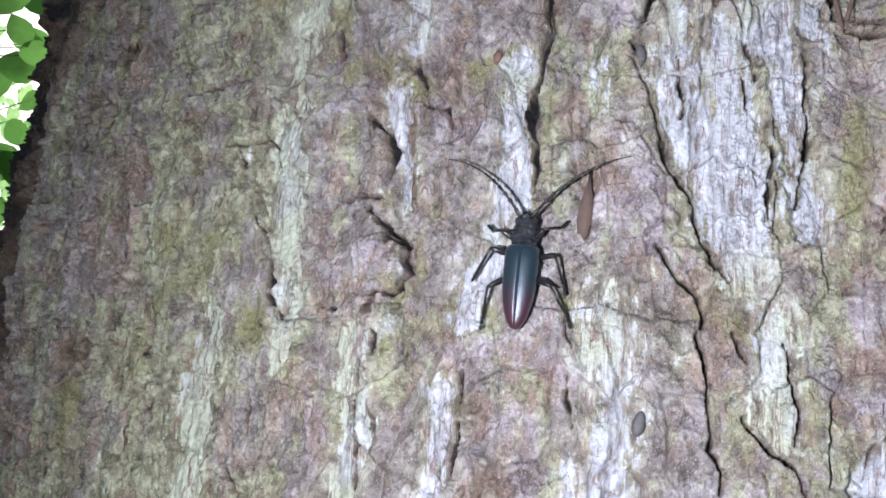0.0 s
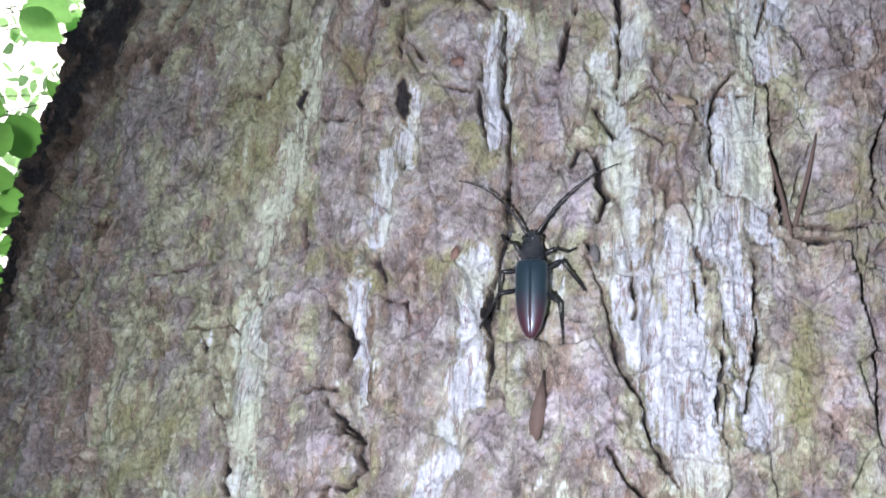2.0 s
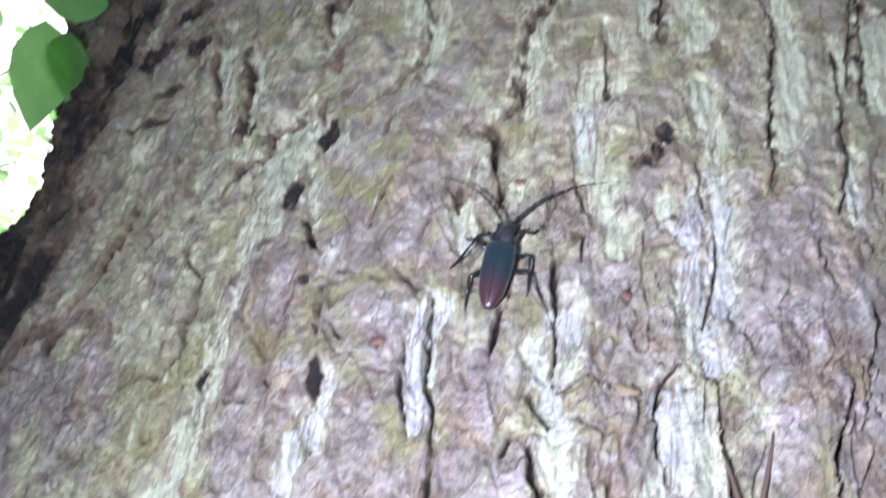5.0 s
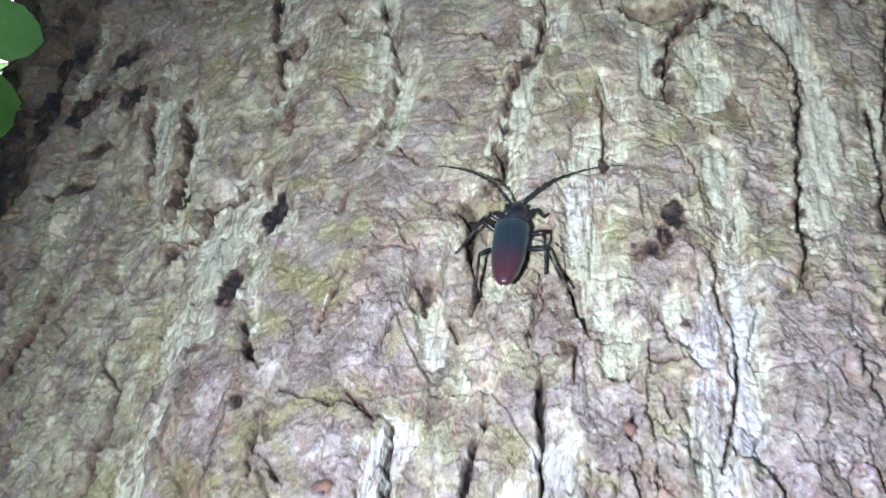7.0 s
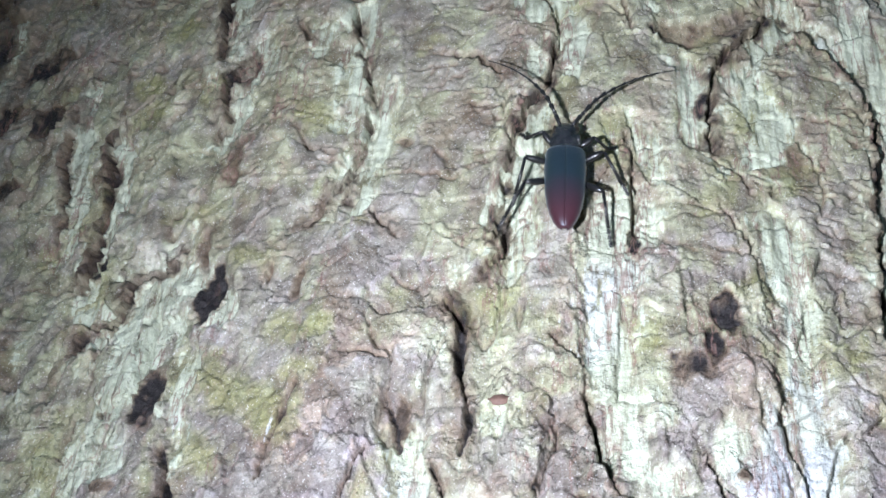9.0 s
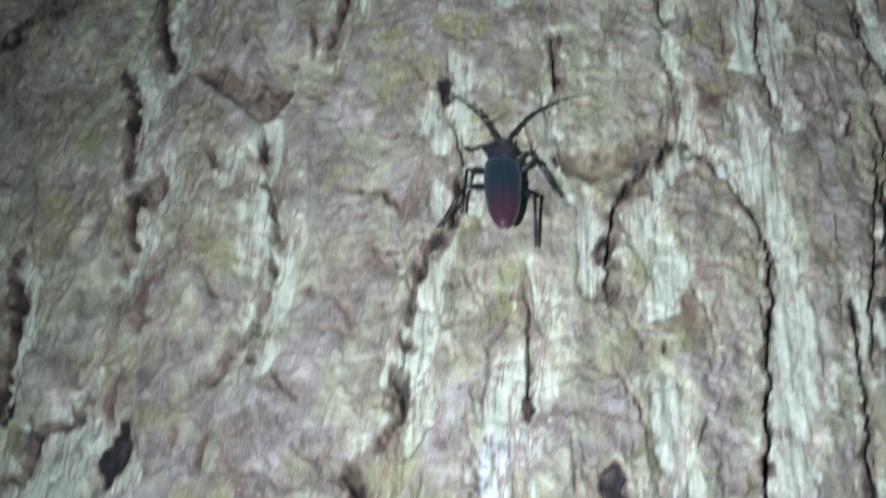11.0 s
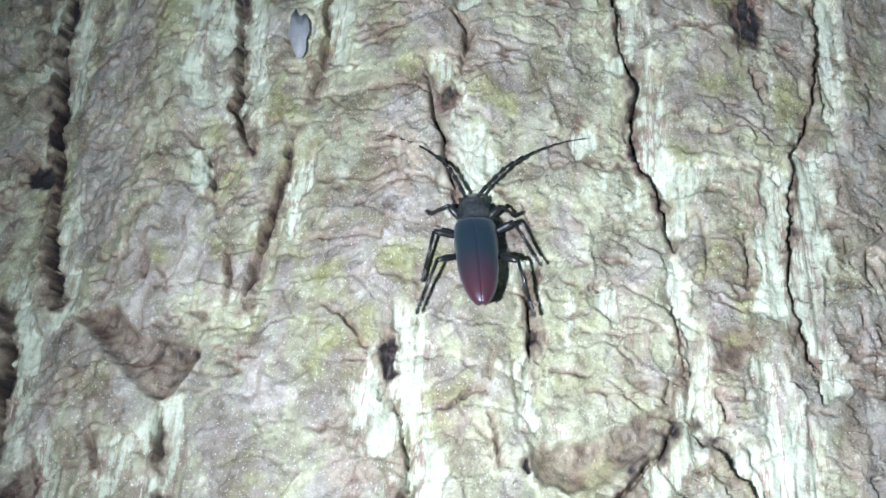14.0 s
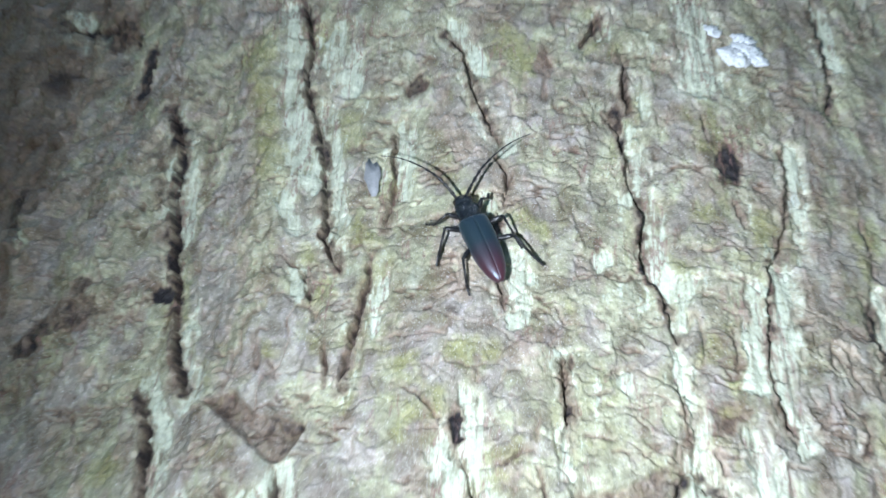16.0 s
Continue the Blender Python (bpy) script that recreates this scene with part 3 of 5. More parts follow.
crack(0.8, 32, 1740, 34, 1717)
crack(0.8, 136, 1758, 138, 1751)
crack(0.6, 128, 1679, 131, 1663)
crack(0.9, 270, 1768, 279, 1763, 290, 1763)
crack(0.7, 205, 1796, 217, 1800, 225, 1800)
crack(0.7, 104, 1679, 114, 1681, 125, 1688)
crack(0.7, 126, 1701, 126, 1686)
crack(1.0, 217, 1754, 215, 1733)
crack(1.5, -82, 1869, -75, 1839)
crack(0.8, -35, 1685, -15, 1686)
crack(1.1, 106, 1843, 111, 1832, 111, 1813)
crack(0.5, 160, 1729, 168, 1731)
crack(0.5, 149, 1717, 158, 1719)
crack(0.5, -22, 1739, -7, 1736)
crack(0.5, -17, 1728, -7, 1726)
crack(0.5, 147, 1697, 158, 1696)
crack(0.4, 73, 1694, 84, 1696)
crack(0.6, -37, 1790, -24, 1789)
crack(0.5, 157, 1690, 172, 1689)
crack(1.9, -200, 1361, -198, 1339, -208, 1304, -217, 1287)
crack(1.7, -242, 1393, -253, 1373)
crack(1.3, -195, 1378, -192, 1363)
crack(1.1, -92, 1330, -92, 1309, -121, 1307, -140, 1305)
crack(1.1, -124, 1266, -128, 1241)
crack(2.3, -229, 1265, -241, 1234)
crack(0.8, -102, 1274, -94, 1260, -106, 1245)
crack(1.5, -184, 1728, -183, 1663)
crack(0.7, -22, 1394, -14, 1434)
crack(1.4, -1, 1429, 1, 1412, -8, 1405)
crack(0.8, -111, 1275, -83, 1275, -75, 1268)
crack(0.8, -60, 1249, -54, 1238)
crack(1.0, -44, 1235, -28, 1241, -16, 1239)
crack(2.0, -18, 1232, -12, 1221, -0, 1215)
crack(1.8, -3, 1299, 2, 1286)
crack(1.8, -27, 1278, -15, 1269, -12, 1260, -13, 1249)
crack(1.1, 4, 1442, 20, 1435, 37, 1430, 46, 1424)
crack(1.1, 85, 1429, 80, 1413, 79, 1395, 70, 1393)
crack(1.1, 148, 1361, 147, 1367, 151, 1384, 159, 1392)
crack(0.8, 139, 1433, 137, 1420)
crack(0.8, 149, 1443, 152, 1430)
crack(1.0, 142, 1306, 144, 1288)
crack(1.0, 139, 1290, 140, 1275)
crack(1.0, 151, 1271, 149, 1249, 148, 1228)
crack(1.0, 164, 1300, 165, 1264, 163, 1252, 161, 1233)
crack(2.0, 183, 1314, 191, 1311, 204, 1311, 207, 1303, 209, 1291, 210, 1278, 214, 1264, 214, 1233)
crack(0.8, -49, 1502, -50, 1489)
crack(0.8, -62, 1495, -61, 1480)
crack(1.2, -5, 1671, 2, 1659)
crack(0.8, 2, 1613, 10, 1601, 18, 1597)
crack(1.4, 51, 1495, 55, 1485, 57, 1477)
crack(0.7, 47, 1475, 44, 1468, 42, 1457)
crack(0.7, 104, 1488, 105, 1478, 97, 1465)
crack(0.6, 160, 1577, 168, 1565, 172, 1548)
crack(0.8, 148, 1481, 151, 1474, 154, 1465)
crack(1.9, -23, 1235, -11, 1224, -1, 1215, -3, 1210, 1, 1203, -6, 1196, -22, 1195)
crack(1.8, -72, 1220, -68, 1204, -69, 1199, -64, 1188)
crack(0.8, -84, 1237, -72, 1220)
crack(1.2, -15, 1181, -13, 1176, -13, 1170)
crack(1.5, 58, 1327, 58, 1311, 53, 1295, 51, 1279, 51, 1266, 53, 1249, 52, 1239)
crack(0.7, 92, 1299, 100, 1283, 107, 1253, 116, 1236, 122, 1217, 132, 1200)
crack(1.4, 103, 1216, 112, 1202, 120, 1195, 121, 1186, 120, 1175, 124, 1155, 124, 1133, 128, 1125, 127, 1116)
crack(1.1, 133, 1180, 135, 1174, 138, 1170)
crack(1.4, 137, 1147, 143, 1138, 154, 1128, 160, 1117)
crack(0.9, 154, 1178, 155, 1161, 158, 1150, 156, 1137)
crack(0.9, -195, 1215, -189, 1197)
crack(0.8, -146, 1188, -149, 1171)
crack(0.9, -160, 1172, -163, 1158)
crack(1.8, -87, 1126, -81, 1117, -75, 1109)
crack(0.8, -75, 1155, -75, 1138)
crack(0.9, 26, 1166, 26, 1148, 24, 1121)
crack(0.7, -19, 1167, -19, 1138, -18, 1111)
crack(0.7, 68, 1185, 70, 1171)
crack(0.7, 69, 1162, 71, 1140)
crack(0.7, -44, 1192, -32, 1189, -27, 1194)
crack(0.6, 3, 1280, 12, 1278, 15, 1269)
crack(0.7, 111, 1299, 114, 1273)
crack(1.6, 4, 1357, 4, 1339)
crack(1.1, 104, 1455, 104, 1419)
crack(0.7, -48, 1377, -35, 1376, -22, 1371)
crack(1.6, 67, 1472, 72, 1462)
crack(0.7, 40, 1399, 40, 1375, 47, 1346)
crack(0.8, 105, 1436, 105, 1380)
crack(1.5, 221, 1399, 230, 1389, 226, 1371)
crack(0.7, -94, 1479, -77, 1456)
crack(1.2, -115, 1661, -111, 1642, -111, 1622, -101, 1594, -100, 1576)
crack(1.0, -53, 1543, -59, 1527, -58, 1508)
crack(0.5, 35, 1509, 50, 1506)
crack(2.1, -28, 1661, -36, 1647, -33, 1629, -35, 1618)
crack(0.7, -104, 1642, -101, 1627)
crack(0.6, 48, 1539, 62, 1534)
crack(2.3, 352, 1845, 358, 1815, 355, 1779, 354, 1740, 347, 1708, 340, 1683, 345, 1649)
crack(2.0, 289, 1722, 289, 1688, 283, 1655, 276, 1591)
crack(0.8, 338, 1680, 310, 1676, 290, 1661)
crack(0.7, -23, 1658, -8, 1660)
crack(1.4, 93, 1705, 92, 1689, 91, 1682)
crack(0.6, 9, 1730, 13, 1721)
crack(1.1, 210, 1885, 214, 1863)
crack(3.7, -211, 2031, -136, 1990)
crack(1.7, 172, 1919, 173, 1879)
lichen(10.8, -13, 1964, -9, 1918, 10, 1832)
lichen(8.8, 244, 1789, 236, 1728)
lichen(7.0, 46, 1824, 46, 1835)
lichen(12.5, 214, 1963, 218, 1937)
lichen(5.1, 19, 1677, 15, 1668)
lichen(5.1, 198, 1778, 190, 1755)
lichen(7.0, 180, 1842, 170, 1823)
lichen(9.7, -172, 1854, -167, 1833)
lichen(10.1, 180, 1571, 182, 1478, 181, 1425)
lichen(14.2, 152, 1374, 155, 1347, 145, 1305)
lichen(11.9, 163, 1375, 170, 1338, 169, 1315)
lichen(9.5, 97, 1397, 107, 1349, 112, 1311)
lichen(6.1, 55, 1422, 48, 1388)
lichen(5.4, 3, 1361, -1, 1350, -2, 1308)
lichen(10.4, -51, 1405, -56, 1362, -67, 1323, -71, 1308)
lichen(8.5, 151, 1647, 153, 1609)
lichen(11.7, 172, 1642, 186, 1613, 174, 1599)
lichen(6.5, 228, 1688, 234, 1634)
lichen(11.7, 238, 1612, 237, 1588, 221, 1538)
lichen(6.1, 21, 1611, 25, 1631, 20, 1651)
lichen(3.6, 84, 1591, 80, 1564)
lichen(4.0, 93, 1625, 85, 1582, 88, 1564)
lichen(6.9, 120, 1574, 118, 1548, 113, 1530)
lichen(3.5, 132, 1579, 134, 1558)
lichen(7.0, 219, 1704, 224, 1679, 220, 1658)
lichen(4.0, 182, 1816, 180, 1799)
lichen(2.8, 187, 1740, 190, 1722)
lichen(4.0, 106, 1672, 102, 1656)
lichen(4.7, 92, 1646, 95, 1637)
lichen(5.9, 165, 1725, 167, 1722)
lichen(3.8, 156, 1789, 157, 1785)
lichen(3.8, 118, 1784, 120, 1774)
lichen(3.2, 103, 1699, 101, 1685)
lichen(2.5, 137, 1698, 138, 1677)
lichen(2.9, 177, 1792, 185, 1775)
lichen(6.6, -11, 1287, -6, 1260, -5, 1235)
lichen(10.2, -42, 1480, -39, 1475)
lichen(8.7, -61, 1257, -63, 1230, -57, 1188, -62, 1168)
lichen(14.5, -104, 1190, -108, 1154, -109, 1108)
lichen(17.9, 107, 1301, 119, 1268, 130, 1236, 138, 1205)
lichen(14.5, 131, 1309, 135, 1260, 141, 1224)
lichen(9.8, 152, 1320, 158, 1274, 166, 1225)
lichen(15.8, 81, 1185, 86, 1154, 82, 1114)
lichen(9.4, 38, 1214, 29, 1195, 27, 1183)
lichen(9.5, -26, 1177, -17, 1138, -24, 1110)
lichen(8.1, 17, 1152, 15, 1112)
lichen(11.4, 153, 1187, 150, 1156, 154, 1139)
lichen(10.4, 188, 1130, 183, 1119)
lichen(7.3, 46, 1301, 45, 1267, 45, 1236)
lichen(6.4, -48, 1443, -52, 1403)
lichen(13.3, -68, 1285, -69, 1236)
lichen(12.7, 166, 1444, 167, 1394)
lichen(7.2, 40, 1245, 37, 1221)
lichen(13.4, -39, 1536, -45, 1489)
lichen(17.0, -37, 1526, -47, 1492)
lichen(12.0, -48, 1484, -56, 1466)
lichen(8.9, 47, 1411, 49, 1357)
lichen(11.5, 127, 1571, 120, 1518, 126, 1478)
lichen(11.0, 156, 1483, 164, 1467)
lichen(6.0, 7, 1383, 7, 1348)
lichen(9.0, 111, 1420, 109, 1380)
lichen(9.1, -24, 1549, -11, 1529)
lichen(9.7, 136, 1469, 132, 1454)
lichen(8.5, 171, 1492, 166, 1461)
lichen(5.6, -20, 1514, -17, 1489)
lichen(5.6, 60, 1481, 61, 1455)
lichen(16.8, 295, 1657, 285, 1592)
lichen(8.8, 32, 1626, 32, 1590)
lichen(4.9, 228, 1777, 223, 1726)
lichen(6.6, 1, 1828, 10, 1805)
lichen(7.1, 87, 1687, 91, 1670)
lichen(5.0, 13, 1781, 16, 1771)
lichen(18.5, 215, 1963, 215, 1906)
lichen(12.1, 15, 1940, 26, 1899)
moss(13.8, -62, 1413, -69, 1388, -101, 1398)
moss(10.5, -27, 1407, -19, 1394)
moss(8.9, 163, 1665, 161, 1656)
moss(6.5, 7, 1617, 17, 1611)
moss(6.7, 104, 1674, 110, 1675)
moss(11.3, 79, 1528, 87, 1529)
moss(7.0, 169, 1544, 173, 1542)
moss(8.7, -45, 1580, -34, 1577)
moss(9.0, -10, 1552, -1, 1552)
moss(7.0, 32, 1586, 36, 1586)
moss(6.4, 193, 1786, 193, 1778)
moss(7.2, 66, 1728, 70, 1728)
moss(5.8, 85, 1711, 85, 1704)
moss(6.7, 107, 1734, 105, 1732)
moss(8.7, 121, 1803, 126, 1801)
moss(9.1, 206, 1818, 208, 1816)
moss(5.8, 14, 1790, 16, 1787)
moss(6.3, 6, 1737, 8, 1734)
moss(7.5, 12, 1695, 20, 1698)
moss(8.1, -2, 1826, 2, 1822)
moss(6.1, 27, 1767, 29, 1765)
moss(7.5, 91, 1732, 95, 1732)
moss(4.2, 111, 1684, 118, 1685)
moss(7.0, 203, 1740, 205, 1741)
moss(7.2, 39, 1807, 41, 1804)
moss(8.9, 240, 1818, 243, 1819)
moss(9.8, -77, 1655, -74, 1653)
moss(10.1, -69, 1689, -66, 1686)
moss(9.3, -106, 1226, -118, 1210, -144, 1197)
moss(8.8, -38, 1301, -17, 1300, -1, 1287)
moss(14.9, -200, 1157, -204, 1135)
moss(6.7, -90, 1330, -98, 1310)
moss(5.4, 88, 1156, 92, 1158)
moss(6.1, -80, 1189, -72, 1178)
moss(6.2, -29, 1152, -21, 1129)
moss(9.8, 188, 1275, 180, 1238)
moss(8.5, -153, 1222, -138, 1232)
moss(6.1, 25, 1190, 35, 1185)
moss(7.5, 39, 1299, 29, 1294)
moss(9.6, 2, 1425, 11, 1434, 28, 1434)
moss(8.1, 93, 1419, 97, 1389)
moss(11.6, -91, 1368, -98, 1347)
moss(6.8, 39, 1360, 46, 1345)
moss(12.6, -17, 1504, 16, 1489)
moss(13.6, -78, 1404, -79, 1358)
moss(7.2, 94, 1371, 97, 1357)
moss(10.5, -66, 1483, -56, 1465)
moss(11.6, 189, 1513, 198, 1519)
moss(10.6, -12, 1477, -4, 1474)
moss(8.1, 22, 1516, 13, 1521)
moss(7.1, 130, 1521, 133, 1517)
moss(12.6, -72, 1558, -75, 1530)
moss(9.5, -81, 1638, -67, 1637)
moss(12.8, 177, 1633, 172, 1618)
moss(5.5, 118, 1530, 123, 1532)
moss(6.8, 163, 1667, 171, 1675)
moss(8.6, 153, 1631, 151, 1617)
moss(6.3, 42, 1795, 49, 1792)
moss(7.9, 233, 1808, 243, 1816)
moss(8.4, 101, 1812, 94, 1815)
moss(11.3, 26, 1871, 31, 1855)
moss(10.8, 51, 1827, 55, 1845)
moss(14.9, -32, 1933, -11, 1846)
moss(11.8, 108, 1932, 120, 1906)
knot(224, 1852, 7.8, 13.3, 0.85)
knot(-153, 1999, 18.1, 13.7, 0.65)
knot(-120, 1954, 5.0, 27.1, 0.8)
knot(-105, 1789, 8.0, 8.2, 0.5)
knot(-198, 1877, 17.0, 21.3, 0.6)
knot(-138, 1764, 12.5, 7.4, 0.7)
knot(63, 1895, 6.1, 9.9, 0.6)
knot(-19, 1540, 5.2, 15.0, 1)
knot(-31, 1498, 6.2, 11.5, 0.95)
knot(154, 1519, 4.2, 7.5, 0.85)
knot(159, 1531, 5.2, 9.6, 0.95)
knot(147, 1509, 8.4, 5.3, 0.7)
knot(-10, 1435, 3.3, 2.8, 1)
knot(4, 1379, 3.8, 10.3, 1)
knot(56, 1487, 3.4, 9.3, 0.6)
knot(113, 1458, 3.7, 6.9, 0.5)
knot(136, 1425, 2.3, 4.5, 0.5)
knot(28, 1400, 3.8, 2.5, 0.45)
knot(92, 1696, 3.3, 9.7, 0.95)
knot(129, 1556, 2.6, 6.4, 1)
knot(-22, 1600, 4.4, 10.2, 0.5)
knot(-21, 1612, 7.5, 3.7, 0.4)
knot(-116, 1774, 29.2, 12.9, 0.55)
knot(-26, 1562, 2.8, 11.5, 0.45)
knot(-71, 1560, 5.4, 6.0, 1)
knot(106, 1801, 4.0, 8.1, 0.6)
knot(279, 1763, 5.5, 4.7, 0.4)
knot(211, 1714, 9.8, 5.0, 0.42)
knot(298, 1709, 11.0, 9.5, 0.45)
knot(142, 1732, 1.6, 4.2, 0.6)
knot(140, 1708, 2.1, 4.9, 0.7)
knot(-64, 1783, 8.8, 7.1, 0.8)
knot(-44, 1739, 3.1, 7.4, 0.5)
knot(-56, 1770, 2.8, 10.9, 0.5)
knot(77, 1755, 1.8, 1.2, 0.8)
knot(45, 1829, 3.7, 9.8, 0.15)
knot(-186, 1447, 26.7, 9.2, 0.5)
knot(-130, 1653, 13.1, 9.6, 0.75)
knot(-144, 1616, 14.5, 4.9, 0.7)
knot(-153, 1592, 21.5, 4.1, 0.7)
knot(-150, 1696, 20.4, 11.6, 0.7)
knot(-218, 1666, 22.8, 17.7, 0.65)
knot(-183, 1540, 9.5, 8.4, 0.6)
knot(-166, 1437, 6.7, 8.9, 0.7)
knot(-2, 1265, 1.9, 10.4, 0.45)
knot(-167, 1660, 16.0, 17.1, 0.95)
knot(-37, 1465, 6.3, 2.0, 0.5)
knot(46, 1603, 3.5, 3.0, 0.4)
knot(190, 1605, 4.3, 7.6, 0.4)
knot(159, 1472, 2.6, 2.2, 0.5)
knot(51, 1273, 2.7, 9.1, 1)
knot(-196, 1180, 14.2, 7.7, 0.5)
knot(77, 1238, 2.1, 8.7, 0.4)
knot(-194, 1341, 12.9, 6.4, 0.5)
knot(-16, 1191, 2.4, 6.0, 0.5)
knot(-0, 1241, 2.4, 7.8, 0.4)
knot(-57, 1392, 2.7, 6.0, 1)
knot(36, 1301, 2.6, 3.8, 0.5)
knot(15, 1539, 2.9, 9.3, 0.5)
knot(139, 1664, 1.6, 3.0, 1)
knot(127, 1755, 2.0, 2.8, 0.4)
knot(167, 1874, 4.1, 11.7, 0.6)
knot(129, 1911, 6.1, 12.6, 0.4)
hollow(10, 0.56, -24, 1716, -6, 1717, 4, 1707, 17, 1704, 29, 1701, 25, 1691, 18, 1683, 11, 1685, -0, 1696, -11, 1706)
hollow(9, 0.5, 139, 1671, 157, 1673, 166, 1677, 175, 1684, 192, 1688, 183, 1680, 178, 1673, 166, 1662, 155, 1656, 145, 1659, 140, 1663)
hollow(4, 0.5, 200, 1714, 218, 1720, 212, 1706, 205, 1702)
hollow(3, 0.62, 139, 1514, 154, 1515, 161, 1520, 154, 1508, 142, 1502)
hollow(2, 0.45, 172, 1594, 187, 1602, 203, 1605, 197, 1596, 180, 1591)


# the flank that turns away from the path: knobbly and bare, its shade painted brown
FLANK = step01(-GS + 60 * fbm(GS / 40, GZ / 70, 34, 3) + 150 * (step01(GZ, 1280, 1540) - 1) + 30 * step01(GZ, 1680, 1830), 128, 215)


def fissures(u, v, seed, thin):
    """Thin branching lines where a noise field crosses its middle: 1 on a line, 0 away from it."""
    return np.exp(-((fbm(u, v, seed, 4, 0.55) / thin) ** 2))


def chips(u, v, seed, gap):
    """Broken scales: each of its own height and lean, with a narrow sunk joint round it."""
    f1, f2, who = cells(u, v, seed)
    lift = ((who >> 4) & 255) / 255 - 0.5
    iu = np.floor(u)
    lean = (((who >> 12) & 255) / 255 - 0.5) * (u - iu - 0.5) + (((who >> 20) & 255) / 255 - 0.2) * f1
    return lift + 0.8 * lean, 1 - step01(f2 - f1, 0.0, gap)


def bark_relief():
    f1, f2, who = cells(JS / 21, JZ / 34, 3)
    edge = step01(f2 - f1, 0.0, 0.07)
    tall = ((who >> 3) & 255) / 255 - 0.5
    tilt = (((who >> 11) & 255) / 255 - 0.35) * f1
    *_, piece = cells(JS / 54, JZ / 88, 9)
    low = 1 - step01(GZ, 1420, 1600)
    furrow = step01(LICHEN + 0.5 * NIBBLE, 0.30, 0.62)
    bare = 1 - 0.75 * furrow
    rs, rz = GS + 2.2 * NIP_S + JAG, GZ + 2.2 * NIP_Z + JAG
    crumb, _ = chips(rs / 8.5, rz / 10.5, 21, 0.12)
    crust, _ = chips(rs / 4.2, rz / 4.6, 27, 0.2)
    scale, seam = chips((rs + 0.4 * JS) / 40, (rz + 0.4 * JZ) / 19, 37, 0.09)
    seam = seam * step01(fbm(GS / 22, GZ / 26, 38), -0.06, 0.08)
    ridge = fbm(JS / 30, GZ / 170, 2, 4)
    h = 8 * fbm(GS / 150, GZ / 320, 1, 3) + (17.0 * low + 8.5 * (1 - low)) * ridge
    h += (5.4 * tall + 2.2 * tilt + (0.8 + 1.1 * low) * edge) * (0.25 + 0.75 * low)
    h += bare * (1 + step01(-GS, 0, 140)) * ((1.1 + 0.5 * low) * crumb + (0.55 + 0.25 * low) * crust + (0.9 + 0.3 * low) * scale)
    h += (0.5 + 0.6 * low) * fbm(GS / 3.0, GZ / 2.8, 22, 2, 0.7)
    h += furrow * (3.4 * fbm(GS / 3.4, GZ / 34, 23, 4, 0.65) - 1.6 - 1.8 * low)
    columns = fbm((GS + 6 * NIP_S) / 27, GZ / 150, 39, 4)
    h += (1 - low) * step01(-GS, -45, 40) * 22 * columns
    where = step01(fbm(GS / 45, GZ / 60, 24), -0.1, 0.14)
    upright = fissures(JS / 26, JZ / 90, 25, 0.016) * where
    short = fissures(JS / 9, JZ / 16, 29, 0.026) * step01(fbm(GS / 18, GZ / 24, 30), 0.05, 0.18)
    dashes = fissures(JS / 20, JZ / 8, 40, 0.05) * step01(fbm(GS / 20, GZ / 9, 43, 3), 0.05, 0.16) * (1 - low) * bare
    fine = np.maximum.reduce([1.1 * seam, 1.3 * dashes, (2.2 + 2.0 * low) * upright, (0.8 + 2.0 * low) * short])
    left = step01(-GS, 150, 400)
    h = h * (1 + 0.7 * left) + left * (-13 + 5 * (1 - step01(GZ, 1300, 1480)) - 12 * np.exp(-(((GZ - 1640) / 130) ** 2)) + 36 * step01(GZ, 1800, 1980))
    k1, k2, lump = cells(JS / 24, JZ / 30, 35)
    flank = FLANK * step01(k2 - k1, 0.0, 0.3)
    h += left * 10 * fbm(JS / 14, JZ / 60, 33, 4) + flank * (-2 + 9 * (((lump >> 5) & 255) / 255 - 0.3) + 6 * k1)
    return crumb, scale, furrow, h + LIP - DIP - np.maximum(GROOVE, fine), piece, np.clip(np.maximum.reduce([upright + 0.5 * short, 0.7 * seam * (1 - 0.5 * low), 1.15 * dashes]), 0, 1.15), ridge


CRUMB, SCALE, FURROW, RELIEF, PIECE, LINES, RIDGE = bark_relief()
BROWN = np.maximum(BROWN, 0.55 * LINES)
# flank coloured darker, as it faces away from the torch
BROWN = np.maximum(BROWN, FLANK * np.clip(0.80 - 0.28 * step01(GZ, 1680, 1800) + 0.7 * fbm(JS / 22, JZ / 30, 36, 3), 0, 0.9))


